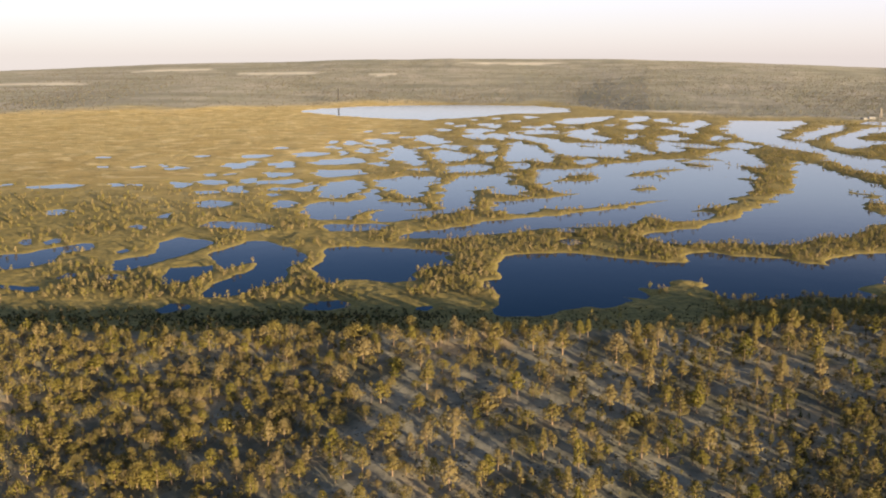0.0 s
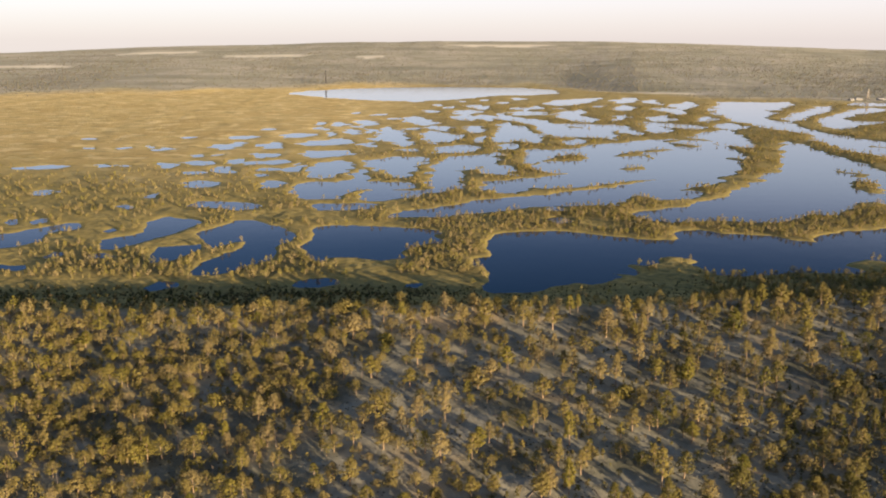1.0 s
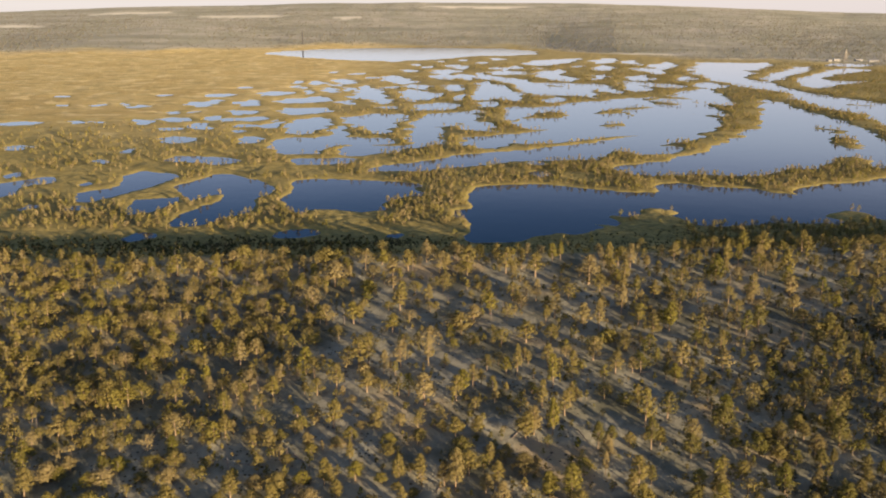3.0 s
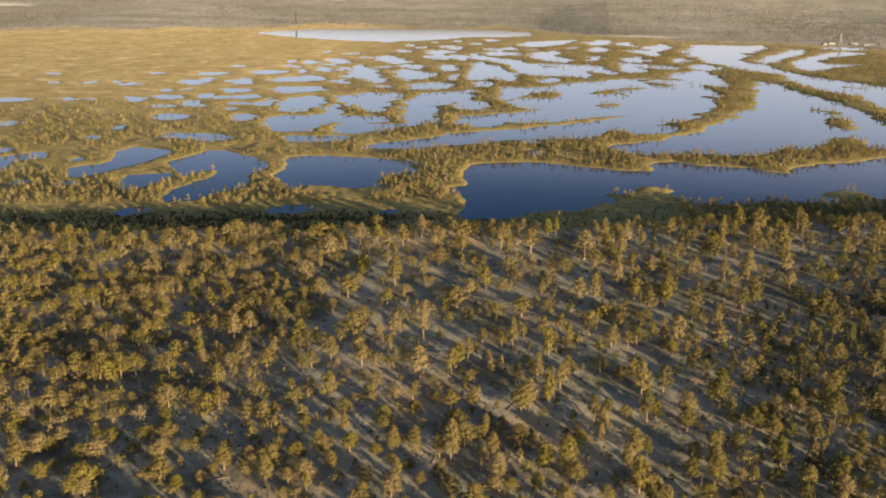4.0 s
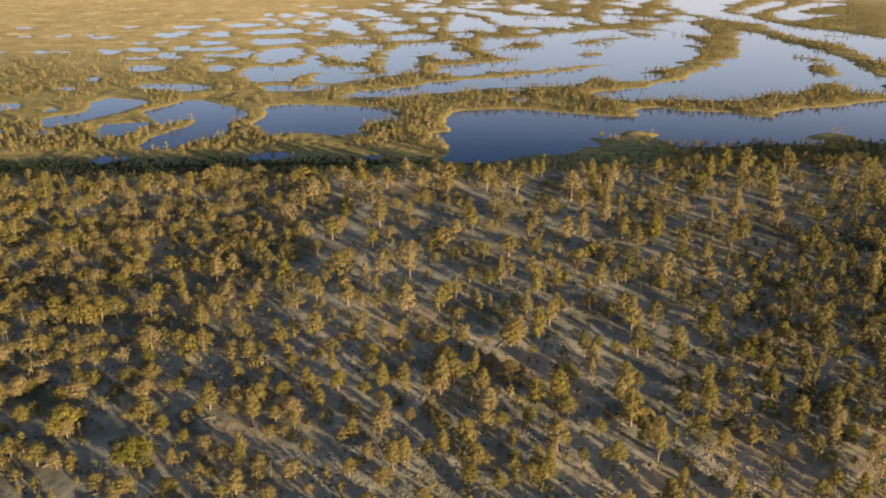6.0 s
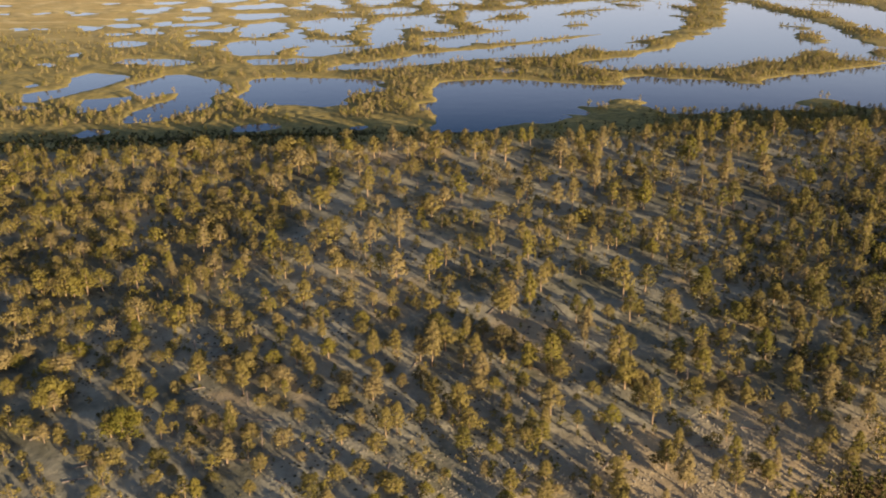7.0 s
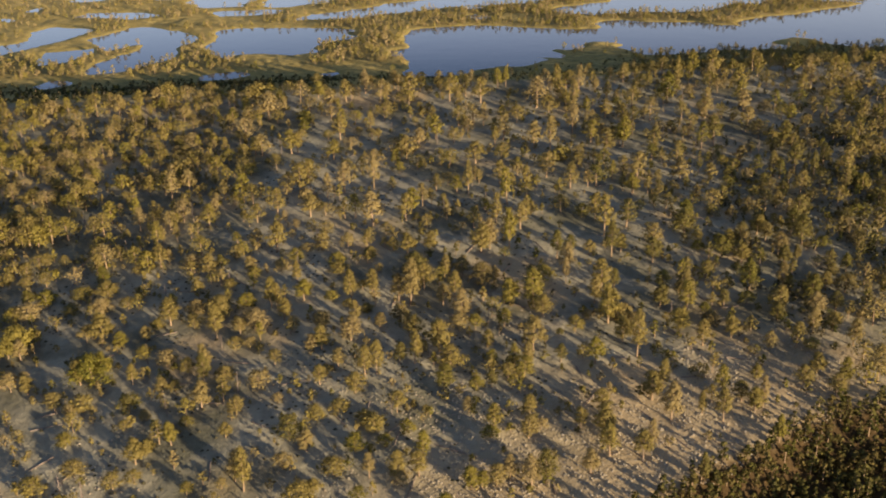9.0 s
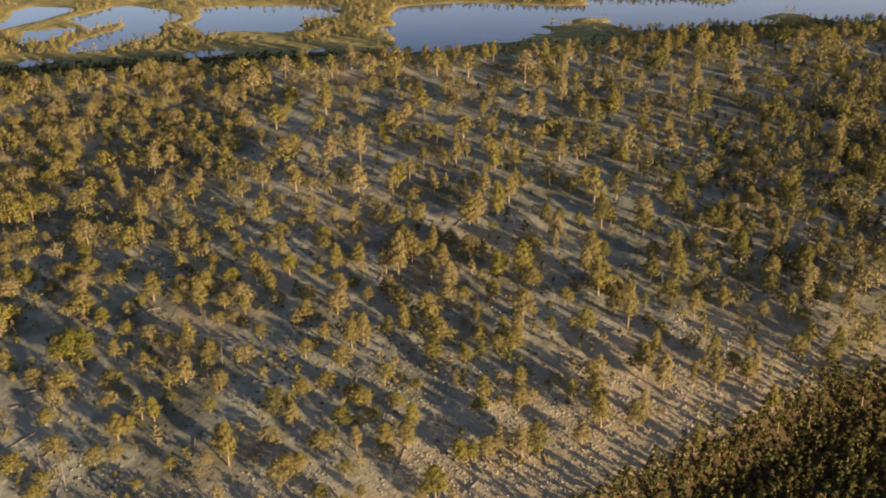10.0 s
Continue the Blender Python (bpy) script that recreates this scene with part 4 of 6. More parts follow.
PINES_BE = [(210,399.3,7.9,3.5),(85.7,399.4,7.7,3.9),(196.1,399.8,9,5),(39.6,399.8,13,4.9),(154.7,400,6.3,4.5),(-145.7,401.1,8.6,5.3),(11,401.5,11.3,6.3),(-60.2,401.9,5.3,4.8),(121.4,402.5,8.2,5.4),(-156.3,402.6,7,6.7),(-87.8,403.3,5.3,4.8),(152.7,403.4,8.3,5.5),(-94.6,403.7,9.6,4.4),(178.3,403.7,7.4,6.5),(-103.6,403.8,10.6,6.3),(95.3,404.3,12,4),(23.4,404.4,12.8,6.4),(-106.4,404.5,6.1,4.4),(-48.7,405.1,9,3.9),(-164,405.3,7.5,4.3),(-138.9,405.5,6.3,3.4),(-30.5,405.6,7.1,3.4),(85.5,405.6,12.1,3.5),(47,405.8,9.9,3.5)]
PINES_BF = [(-121.3,406.1,8.1,4.8),(14.1,406.3,7.9,3),(-170.2,406.4,8.8,4.8),(-129.6,406.5,7.2,5.8),(-21.9,406.6,10.2,5.4),(-78,406.7,6.3,3.4),(102.9,406.7,6,2.5),(-3.1,407,10.4,4.4),(-87.2,407.6,9.9,2.9),(210.1,408.1,11.3,5.6),(139.7,408.2,13,3),(-119.2,408.3,4.2,3.4),(-124.1,408.6,8.3,3.9),(-152.2,408.8,7.4,5.3),(90.9,409.1,7.8,4),(-134,409.7,8.1,5.4),(-65.1,409.8,5.1,3),(-116,409.9,7.1,2.9),(145.6,410,10.3,3),(-76.1,410.2,5.6,5.4),(-80.3,411.1,8.9,4.9),(-55.5,411.2,4.9,4),(127.8,411.3,6.7,3),(200.3,411.8,8.7,4.1)]
PINES_BG = [(216.3,411.8,10.2,4.1),(-14.7,411.8,8.1,6),(156.3,412.4,8.7,4.1),(62,413.1,9.4,3.5),(28.5,413.1,9.2,4.5),(37.1,414.4,8.7,3.5),(5.2,414.6,11.4,4),(94,414.7,6.6,3.6),(117.8,415,8.7,4.1),(-58.4,415,4.7,4.5),(-150.8,415.1,7.7,3.9),(65.9,415.6,8.9,2.5),(19.1,415.7,7.8,4.5),(-100.4,416,5.8,3.5),(-64,416.4,5,4),(-39.8,416.5,7.3,7),(195.8,416.7,9.3,5.7),(-76.3,417.3,8.6,7.5),(-59.1,417.7,7.8,4.5),(51.2,417.8,7.4,3),(-34.9,417.9,5.8,5.5),(17.9,418,8.6,4),(-69.1,418.1,6.1,5.5),(8.6,419,6.6,3.5)]
PINES_BH = [(113.1,419.3,5.4,2.6),(-27.5,419.5,5.6,5.1),(-168.9,420.1,3.6,3.5),(181.4,420.1,9,3.6),(169.3,420.5,6.8,3.1),(57.3,420.7,5.2,3.6),(151.5,421.5,11.1,4.1),(161,422.2,10.9,5.7),(47.2,422.3,5.9,3.6),(137.6,422.9,8.1,4.7),(128.4,424.4,5.3,3.6),(125.3,425.6,7,2.6),(181.1,426,10.4,4.7),(197.5,429.1,6.7,4.8),(-15.1,429.4,6.5,4.7),(-50.9,431.6,3.2,2.6),(219.5,435.2,7.4,6.5),(77.3,435.6,3.4,2.1),(108,437.4,4.9,2.7),(185.5,455,7.2,4.5)]
KNOWN_PINES = PINES_AA + PINES_AB + PINES_AC + PINES_AD + PINES_AE + PINES_AF + PINES_AG + PINES_AH + PINES_AI + PINES_AJ + PINES_AK + PINES_AL + PINES_AM + PINES_AN + PINES_AO + PINES_AP + PINES_AQ + PINES_AR + PINES_AS + PINES_AT + PINES_AU + PINES_AV + PINES_AW + PINES_AX + PINES_AY + PINES_AZ + PINES_BA + PINES_BB + PINES_BC + PINES_BD + PINES_BE + PINES_BF + PINES_BG + PINES_BH
# the bushy dark ones among them
DARK_PINES = [(-12.3, 175.6), (26.7, 213), (-25.8, 228.4), (88.9, 232.6), (1.3, 239.9), (6.5, 241.3), (7.2, 252), (68.1, 252.1), (31.3, 255.6), (97.4, 277.7), (116.4, 296.4)]


# ---- the lie of the land ----
def lattice(ix, iy, seed):
    h = (ix.astype(np.int64) * 374761393 + iy.astype(np.int64) * 668265263 + seed * 974711) & 0x7FFFFFFF
    h = ((h ^ (h >> 13)) * 1274126177) & 0x7FFFFFFF
    return ((h ^ (h >> 16)) & 0xFFFF) / 65535.0


def wave(x, y, size, seed):
    """Smooth noise from -1 to 1 with lumps of that size."""
    u, v = x / size, y / size
    iu, iv = np.floor(u), np.floor(v)
    fu, fv = u - iu, v - iv
    fu, fv = fu * fu * (3 - 2 * fu), fv * fv * (3 - 2 * fv)
    a, b = lattice(iu, iv, seed), lattice(iu + 1, iv, seed)
    c, d = lattice(iu, iv + 1, seed), lattice(iu + 1, iv + 1, seed)
    return ((a * (1 - fu) + b * fu) * (1 - fv) + (c * (1 - fu) + d * fu) * fv) * 2 - 1


def rough_wave(x, y, size, seed, octaves=3):
    return sum(wave(x, y, size / 2**k, seed + k) * 0.55**k for k in range(octaves))


def lake_depth(px, py, ring):
    """How far inside the ring of corners each place lies (outside: minus)."""
    best, inside = np.full(px.shape, 1e9), np.zeros(px.shape, bool)
    for (ax, ay), (bx, by) in zip(ring, ring[1:] + ring[:1]):
        ex, ey = bx - ax, by - ay
        u = np.clip(((px - ax) * ex + (py - ay) * ey) / max(ex * ex + ey * ey, 1e-9), 0, 1)
        best = np.minimum(best, (px - ax - u * ex) ** 2 + (py - ay - u * ey) ** 2)
        if ay != by:
            inside ^= ((ay > py) != (by > py)) & (px < ex * (py - ay) / ey + ax)
    return np.where(inside, 1, -1) * np.sqrt(best)


def shore_distance(x, y):
    """Metres inland from the nearest water's edge; minus: out in the water."""
    x, y = np.asarray(x, float), np.asarray(y, float)
    far = np.clip(y / 700, 0.6, 2.4)
    px = x + far * (1.6 * rough_wave(x, y, 20, 3) + 1.3 * wave(x, y, 6, 9))
    py = y + far * (2.4 * rough_wave(x, y, 20, 17) + 2.2 * wave(x, y, 6, 23))
    # short spits and bays along the far shores
    px = px + np.clip((y - 600) / 200, 0, 1) * far * (4.5 * wave(x / 5, y, 8, 41) + 3.0 * wave(x / 3, y, 19, 43))
    wet = np.full(x.shape, -90.0)

    def near(xs, ys, margin):
        return np.nonzero((px > min(xs) - margin) & (px < max(xs) + margin) & (py > min(ys) - margin) & (py < max(ys) + margin))

    for ring in LAKES:
        at = near([p[0] for p in ring], [p[1] for p in ring], 60)
        wet[at] = np.maximum(wet[at], lake_depth(px[at], py[at], ring))
    for cx, cy, a, b in POOLS:
        at = near([cx - a, cx + a], [cy - b, cy + b], 40)
        turn = math.atan2(cx, cy)
        dx, dy = px[at] - cx, py[at] - cy
        u, v = dx * math.cos(turn) - dy * math.sin(turn), dx * math.sin(turn) + dy * math.cos(turn)
        wet[at] = np.maximum(wet[at], (0.9 - np.hypot(u / a, v / b)) * min(a, b))
    land = -wet
    for ring in ISLANDS:
        at = near([p[0] for p in ring], [p[1] for p in ring], 50)
        land[at] = np.maximum(land[at], lake_depth(px[at], py[at], ring))
    return land


RIDGE_Y = (-6000, 0, 100, 150, 200, 250, 293, 350, 395, 422, 442, 466, 6000)
RIDGE_Z = (-52, -50, -45, -37, -28, -19.5, -11, -4, 2.0, 6.0, 4.0, 0.6, 0.5)
RIM_AT = (-180, -60, -24.5, -15.8, -6.1, 0.5, 10.4, 19.8, 24.4, 60, 180)
RIM_Z = (40, 40, 57, 86, 105, 113.5, 111, 91, 75, 40, 40)


def ridge_edge(x):
    """Where the wooded ridge ends towards the mire."""
    return np.interp(x, (-400, -230, -60, 60, 130, 200, 300, 500), (418, 420, 423, 420, 430, 448, 462, 472)) + 3.0 * wave(x, x * 0, 22, 31)


def ridge_part(x, y):
    return np.clip((ridge_edge(x) - y) / 10 + 0.5, 0, 1)


def young_edge(x, y):
    """Where the dense young stand below the ridge begins."""
    return np.interp(x, (-100, 0, 20, 42, 53, 71, 86, 101, 123, 200), (93, 138, 155, 169, 173.5, 182, 189, 195, 198.5, 206)) + 2.0 * wave(x, y, 9, 33)


def young_wood(x, y):
    """1 inside the young stand, 0 outside it."""
    return np.clip((young_edge(x, y) - y) / 2.5 + 0.5, 0, 1)


def land_height(x, y, s=None):
    """The height of the ground sheet over the water of the mire."""
    x, y = np.asarray(x, float), np.asarray(y, float)
    r = np.hypot(x, y)
    s = shore_distance(x, y) if s is None else s
    on_ridge = np.clip((468 - y) / 16, 0, 1)
    mire = np.clip(s * 0.22 * 600 / np.maximum(r, 600), -1.3, 0.5) + np.clip(s / 20, 0, 1) * (0.25 + 0.3 * rough_wave(x, y, 9, 41))
    hill = np.interp(y, RIDGE_Y, RIDGE_Z) - np.clip(-x - 20, 0, 300) * 0.06 * np.clip((440 - y) / 120, 0, 1)
    hill = hill - 6.8 * np.clip((young_edge(x, y) - y) / 10, 0, 1)
    hill = hill + 0.8 * rough_wave(x, y, 45, 51) + 0.2 * rough_wave(x, y, 8, 57)
    hill = np.where(y > 420, np.maximum(hill, 0.35), hill)
    out = mire * (1 - on_ridge) + hill * on_ridge
    rim = np.interp(np.degrees(np.arctan2(x, y)), RIM_AT, RIM_Z)
    foot = np.interp(np.degrees(np.arctan2(x, y)), (-14, -8, 0, 8, 12), (2350, 2600, 2650, 2620, 2350))
    u = np.clip((r - foot) / (4850 - foot), 0, 1)
    rise = rim * u**1.1 + np.clip(u * 6, 0, 1) * 2.2 * (rough_wave(x, y, 420, 61) + 0.9)
    return out + np.where(y > 0, rise, np.clip((r - 2350) / 2500, 0, 1) * 60)


def grove(x, y, s):
    """How thick the small trees stand on the mire, 0 to 1."""
    thick = np.clip((s - 0.8 * np.clip(y / 700, 1, 2)) / 2, 0, 1) * np.clip(0.8 + 1.1 * rough_wave(x, y, 38, 111), 0, 1)
    west, east = np.interp(y, (470, 560, 620, 760, 900, 1000), (0.9, 0.62, 0.4, 0.26, 0.12, 0.0)), np.interp(y, (470, 700, 900, 1200, 1900), (1, 1, 0.75, 0.5, 0.3))
    thick *= west + (east - west) * np.clip((x + 170 - 0.06 * y) / 220, 0, 1)
    thick = np.maximum(thick, 0.85 * np.clip((s - 1) / 1.5, 0, 1) * (x > 178) * (np.abs(y - 655) < 65))
    thick *= 1 - 0.93 * ((np.abs(x - 190) < 65) & (y < 552))
    return thick * np.clip((y - ridge_edge(x) - 70) / 20, 0.02, 1) * (y > ridge_edge(x) + 3)


def ground_at(x, y):
    return float(land_height(np.array([x]), np.array([y]))[0])


def far_wood(x, y):
    """1 where the far woods stand, 0 on the open mire."""
    edge = np.interp(np.degrees(np.arctan2(x, y)), (-40, -24, -14, -6, 0, 6, 12, 18, 24, 40), (2330, 2400, 2480, 2690, 2720, 2660, 2330, 2230, 2180, 2000))
    return np.clip((np.hypot(x, y) - edge) / 120 + 0.5 + 0.6 * rough_wave(x, y, 160, 71), 0, 1)


def clearings(x, y):
    """Pale open sands and fields among the far woods: bearing, range, half-width, half-depth."""
    a, r = np.degrees(np.arctan2(x, y)), np.hypot(x, y)
    out = np.zeros(np.shape(x))
    for bearing, far, wide, deep in ((-22.9, 3610, 3.4, 70), (-9.4, 3960, 2.2, 110), (-3.5, 3800, 0.7, 60), (-15.5, 4300, 2.0, 100), (24.6, 2225, 2.0, 40), (14.0, 2330, 2.4, 40), (4.0, 4500, 3.0, 80)):
        q = np.hypot((a - bearing) / wide, (r - far) / deep) + 0.5 * rough_wave(x, y, 130, 77)
        out = np.maximum(out, np.clip((1.1 - q) * 3, 0, 1))
    return out


def build_ground():
    fine = np.arange(-32, 32.01, 0.092)
    angles = np.radians(np.concatenate([np.arange(-180, -32, 7.4), fine, np.arange(36, 180, 7.2)]))
    radii = [0.5, 20, 40, 60, 80, 95]
    while radii[-1] < 4900:
        r = radii[-1]
        radii.append(r + (2.4 if r < 430 else min(max(1.7, r * r * 7.0e-6), 90)))
    radii = np.array(radii)
    a, r = np.meshgrid(angles, radii)
    x, y = (np.sin(a) * r).ravel(), (np.cos(a) * r).ravel()
    s = shore_distance(x, y)
    z = land_height(x, y, s)
    # hummocks and tussocks of the mire
    cell = np.clip(r.ravel() ** 2 * 7.0e-6, 1.7, 30)
    rough = (wave(x / cell, 1 / (7.0e-6 * r.ravel()), 1.7, 5) + 0.3) * np.minimum(0.16 * cell, 0.32 + 0.35 * far_wood(x, y))
    z = z + rough * np.clip(s / (1.5 * cell) - 0.3, 0, 1) * np.clip((y - 470) / 40, 0, 1)
    z = np.where((s > 25) & (y > 480), np.maximum(z, 0.2), z)
    nr, na = len(radii), len(angles)
    i = np.arange(nr * na).reshape(nr, na)
    nxt = np.roll(i, -1, axis=1)
    quads = np.stack([i[:-1], i[1:], nxt[1:], nxt[:-1]], -1).reshape(-1, 4)
    mesh = bpy.data.meshes.new("ground")
    mesh.vertices.add(nr * na)
    mesh.vertices.foreach_set("co", np.stack([x, y, z], 1).ravel())
    mesh.loops.add(quads.size)
    mesh.loops.foreach_set("vertex_index", quads.ravel())
    mesh.polygons.add(len(quads))
    mesh.polygons.foreach_set("loop_start", np.arange(len(quads)) * 4)
    mesh.update(calc_edges=True)
    mesh.polygons.foreach_set("use_smooth", np.ones(len(quads), bool))
    ridge = ridge_part(x, y)
    sand = np.clip((young_edge(x, y) + 68 - 0.2 * x - y) / 34 + 0.6 * rough_wave(x, y, 30, 81), 0, 1) * 0.85 + np.clip(rough_wave(x, y, 24, 85) * 1.6 - 0.7, 0, 0.8)
    zones = {
        "ridge": ridge,
        "shore": np.clip(1.15 - np.abs(s) / np.clip(y / 240, 2.5, 7), 0, 1) * np.clip((1500 - y) / 500, 0.0, 1),
        "sand": np.clip(sand, 0, 1),
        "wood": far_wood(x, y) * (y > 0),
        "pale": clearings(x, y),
        "scrub": np.clip((y - 780 + 0.6 * x) / 350 + 0.3 * rough_wave(x, y, 60, 95), 0, 1) * np.clip((x + 130) / 160, 0, 1) * 0.65,
        "stand_floor": young_wood(x, y),
        "heath_shade": np.maximum(np.clip((x - 0.16 * y) / (0.2 * np.maximum(y, 1)), 0, 1) * np.interp(y, (225, 265, 325, 365), (0, 1, 1, 0)), np.clip((-x - 15) / 35, 0, 1) * np.clip((y - 240) / 30, 0, 1)),
        "grove_shade": np.clip(grove(x, y, s) * 1.3 - 0.3, 0, 0.8),
        "dry": np.clip((y - 820 + 0.6 * np.clip(-x - 100, 0, 300)) / 500 + 0.35 * rough_wave(x, y, 130, 91) - np.clip((x + 60) / 300, 0, 1) * 1.3, 0, 1),
    }
    for name, values in zones.items():
        mesh.attributes.new(name, "FLOAT", "POINT").data.foreach_set("value", values.astype(np.float32))
    mesh.materials.append(GROUND)
    return tagged(new("ground", mesh), "mossy ochre mire with a sandy wooded ridge", "ground", kind="structure")


build_ground()
bm = bmesh.new()
bm.faces.new([bm.verts.new(p) for p in ((-1900, 447, 0), (1900, 447, 0), (1900, 2700, 0), (-1900, 2700, 0))])
sheet = bpy.data.meshes.new("water")
bm.to_mesh(sheet)
bm.free()
sheet.materials.append(WATER)
tagged(new("water", sheet), "still dark blue water of the mire lakes", "water", kind="structure")


# ---- trees ----
def tube(points, radii, sides):
    """Vertices and faces of a tapered tube along points."""
    verts, faces = [], []
    for k, (p, rad) in enumerate(zip(points, radii)):
        for j in range(sides):
            a = 2 * math.pi * j / sides
            verts.append((p[0] + rad * math.cos(a), p[1] + rad * math.sin(a), p[2]))
        if k:
            for j in range(sides):
                b, c = (k - 1) * sides + j, (k - 1) * sides + (j + 1) % sides
                faces.append((b, c, c + sides, b + sides))
    return verts, faces


def join_shapes(shapes):
    verts, faces = [], []
    for v, f in shapes:
        n = len(verts)
        verts += list(v)
        faces += [tuple(i + n for i in face) for face in f]
    return verts, faces


GOLD = (1 + 5**0.5) / 2
ICO_V = np.array([(-1, GOLD, 0), (1, GOLD, 0), (-1, -GOLD, 0), (1, -GOLD, 0), (0, -1, GOLD), (0, 1, GOLD), (0, -1, -GOLD), (0, 1, -GOLD), (GOLD, 0, -1), (GOLD, 0, 1), (-GOLD, 0, -1), (-GOLD, 0, 1)]) / math.hypot(1, GOLD)
ICO_F = [(0, 11, 5), (0, 5, 1), (0, 1, 7), (0, 7, 10), (0, 10, 11), (1, 5, 9), (5, 11, 4), (11, 10, 2), (10, 7, 6), (7, 1, 8),
         (3, 9, 4), (3, 4, 2), (3, 2, 6), (3, 6, 8), (3, 8, 9), (4, 9, 5), (2, 4, 11), (6, 2, 10), (8, 6, 7), (9, 8, 1)]


def needle_mass(rng, centre, size):
    """The thick inner part of a clump: a lumpy body, flatter below."""
    v, f = ICO_V, ICO_F
    grow = rng.uniform(0.72, 1.22, len(v))
    p = v * grow[:, None] * np.array(size)
    p[:, 2] = np.where(p[:, 2] < 0, p[:, 2] * 0.7, p[:, 2])
    turn = rng.uniform(0, 6.28)
    c, s = math.cos(turn), math.sin(turn)
    return [tuple(q) for q in np.stack([p[:, 0] * c - p[:, 1] * s, p[:, 0] * s + p[:, 1] * c, p[:, 2]], 1) + np.array(centre)], f


def needle_sprays(rng, centre, size, count, leaf, slim, middle):
    """Small needle sprays all through a clump, facing away from the clump's and the crown's middle."""
    verts, faces = [], []
    for _ in range(count):
        d = rng.normal(size=3)
        d /= np.linalg.norm(d)
        at = np.array(centre) + d * np.array(size) * rng.uniform(0.35, 1.12)
        out = at - middle
        n = 0.55 * d + 0.75 * out / np.linalg.norm(out) + rng.normal(size=3) * 0.3
        n /= np.linalg.norm(n)
        u = np.cross(n, rng.normal(size=3))
        u /= np.linalg.norm(u)
        v = np.cross(n, u)
        k = leaf * rng.uniform(0.7, 1.35)
        a = len(verts)
        verts += [tuple(at + 1.2 * u * k), tuple(at - 0.6 * u * k + slim * v * k), tuple(at - 0.6 * u * k - slim * v * k)]
        faces.append((a, a + 1, a + 2))
    return verts, faces


def pine_shapes(seed, height, spread, bare, clumps, tufts, leaf, tip=0.5, plain=False, mass=0.5):
    """Trunk with limbs, and crown, of one pine: (trunk, crown). bare: share of the trunk without a crown; tip: how far the crown narrows upwards."""
    rng = np.random.default_rng(seed)
    lean = rng.normal(size=2) * 0.03 * height
    bend = rng.normal(size=2) * 0.012 * height

    def stem(u):
        return np.array([lean[0] * u + bend[0] * math.sin(3 * u), lean[1] * u + bend[1] * math.sin(3 * u), height * u])

    base = 0.019 * height + 0.03
    if plain:
        wood = [tube([stem(0) - (0, 0, 0.3), stem(0.9)], [base * 1.2, 0.03], 3)]
    else:
        wood = [tube([stem(u) - (0, 0, 0.4 if u == 0 else 0) for u in (0, 0.12, 0.4, 0.7, 0.97)], [base * 1.3, base, base * 0.8, base * 0.5, 0.02], 5)]
        # dead lower limbs below the crown
        for _ in range(4):
            u, a, l = rng.uniform(0.5, 1.0) * bare, rng.uniform(0, 6.28), spread * rng.uniform(0.3, 0.7)
            wood.append(tube([stem(u), stem(u) + (math.cos(a) * l, math.sin(a) * l, 0.1 * l)], [0.05, 0.015], 3))
    crown = []
    for k in range(clumps):
        w = (k + rng.uniform(0.2, 0.8)) / clumps
        u = bare + (0.96 - bare) * w
        girth = math.sin(math.pi * min(0.22 + 0.76 * w, 1.0)) ** 0.7 * (1.1 - tip * w)
        reach = spread * (0.72 if clumps < 18 else 0.8) * girth * rng.uniform(0.45, 1.1) * (0.3 if k == clumps - 1 else 1)
        a = k * 2.4 + rng.uniform(-0.4, 0.4)
        at = stem(u) + (math.cos(a) * reach, math.sin(a) * reach, 0.1 * reach)
        if reach > 0.3 * spread and not plain:
            wood.append(tube([stem(max(u - 0.06, 0.1)), at], [base * 0.3, 0.02], 3))
        c = spread * rng.uniform(0.36, 0.56) * (0.62 + 0.42 * girth) * (1 if clumps < 18 else 0.84)
        if mass:
            crown.append(needle_mass(rng, at, (c * mass, c * mass, c * 0.7 * mass)))
        if tufts:
            crown.append(needle_sprays(rng, at, (c, c, c * 0.75), tufts, leaf, 0.8 if plain else 0.5, stem(0.3 + 0.4 * bare)))
    return join_shapes(wood), join_shapes(crown)


def dead_shapes(seed, height):
    """A bare grey snag with stubs of limbs."""
    rng = np.random.default_rng(seed)
    lean = rng.normal(size=2) * 0.05 * height
    base = 0.012 * height + 0.03
    wood = [tube([(lean[0] * u, lean[1] * u, height * u - (0.4 if u == 0 else 0)) for u in (0, 0.35, 0.7, 1)], [base * 1.2, base, base * 0.6, 0.03], 5)]
    for k in range(40):
        u = rng.uniform(0.25, 0.97)
        a, l = rng.uniform(0, 6.28), height * 0.24 * (1.15 - u) * rng.uniform(0.6, 1.5)
        p = np.array([lean[0] * u, lean[1] * u, height * u])
        wood.append(tube([p, p + (math.cos(a) * l, math.sin(a) * l, 0.35 * l)], [0.06, 0.015], 3))
    return join_shapes(wood)


def mesh_of(name, shape, material):
    mesh = bpy.data.meshes.new(name)
    mesh.from_pydata(shape[0], [], shape[1])
    mesh.materials.append(material)
    mesh.polygons.foreach_set("use_smooth", np.full(len(mesh.polygons), name in ("crown", "trunk")))
    return mesh


def part(name, mesh, parent, label=""):
    ob = new(name, mesh)
    ob.parent = parent
    return tagged(ob, label)


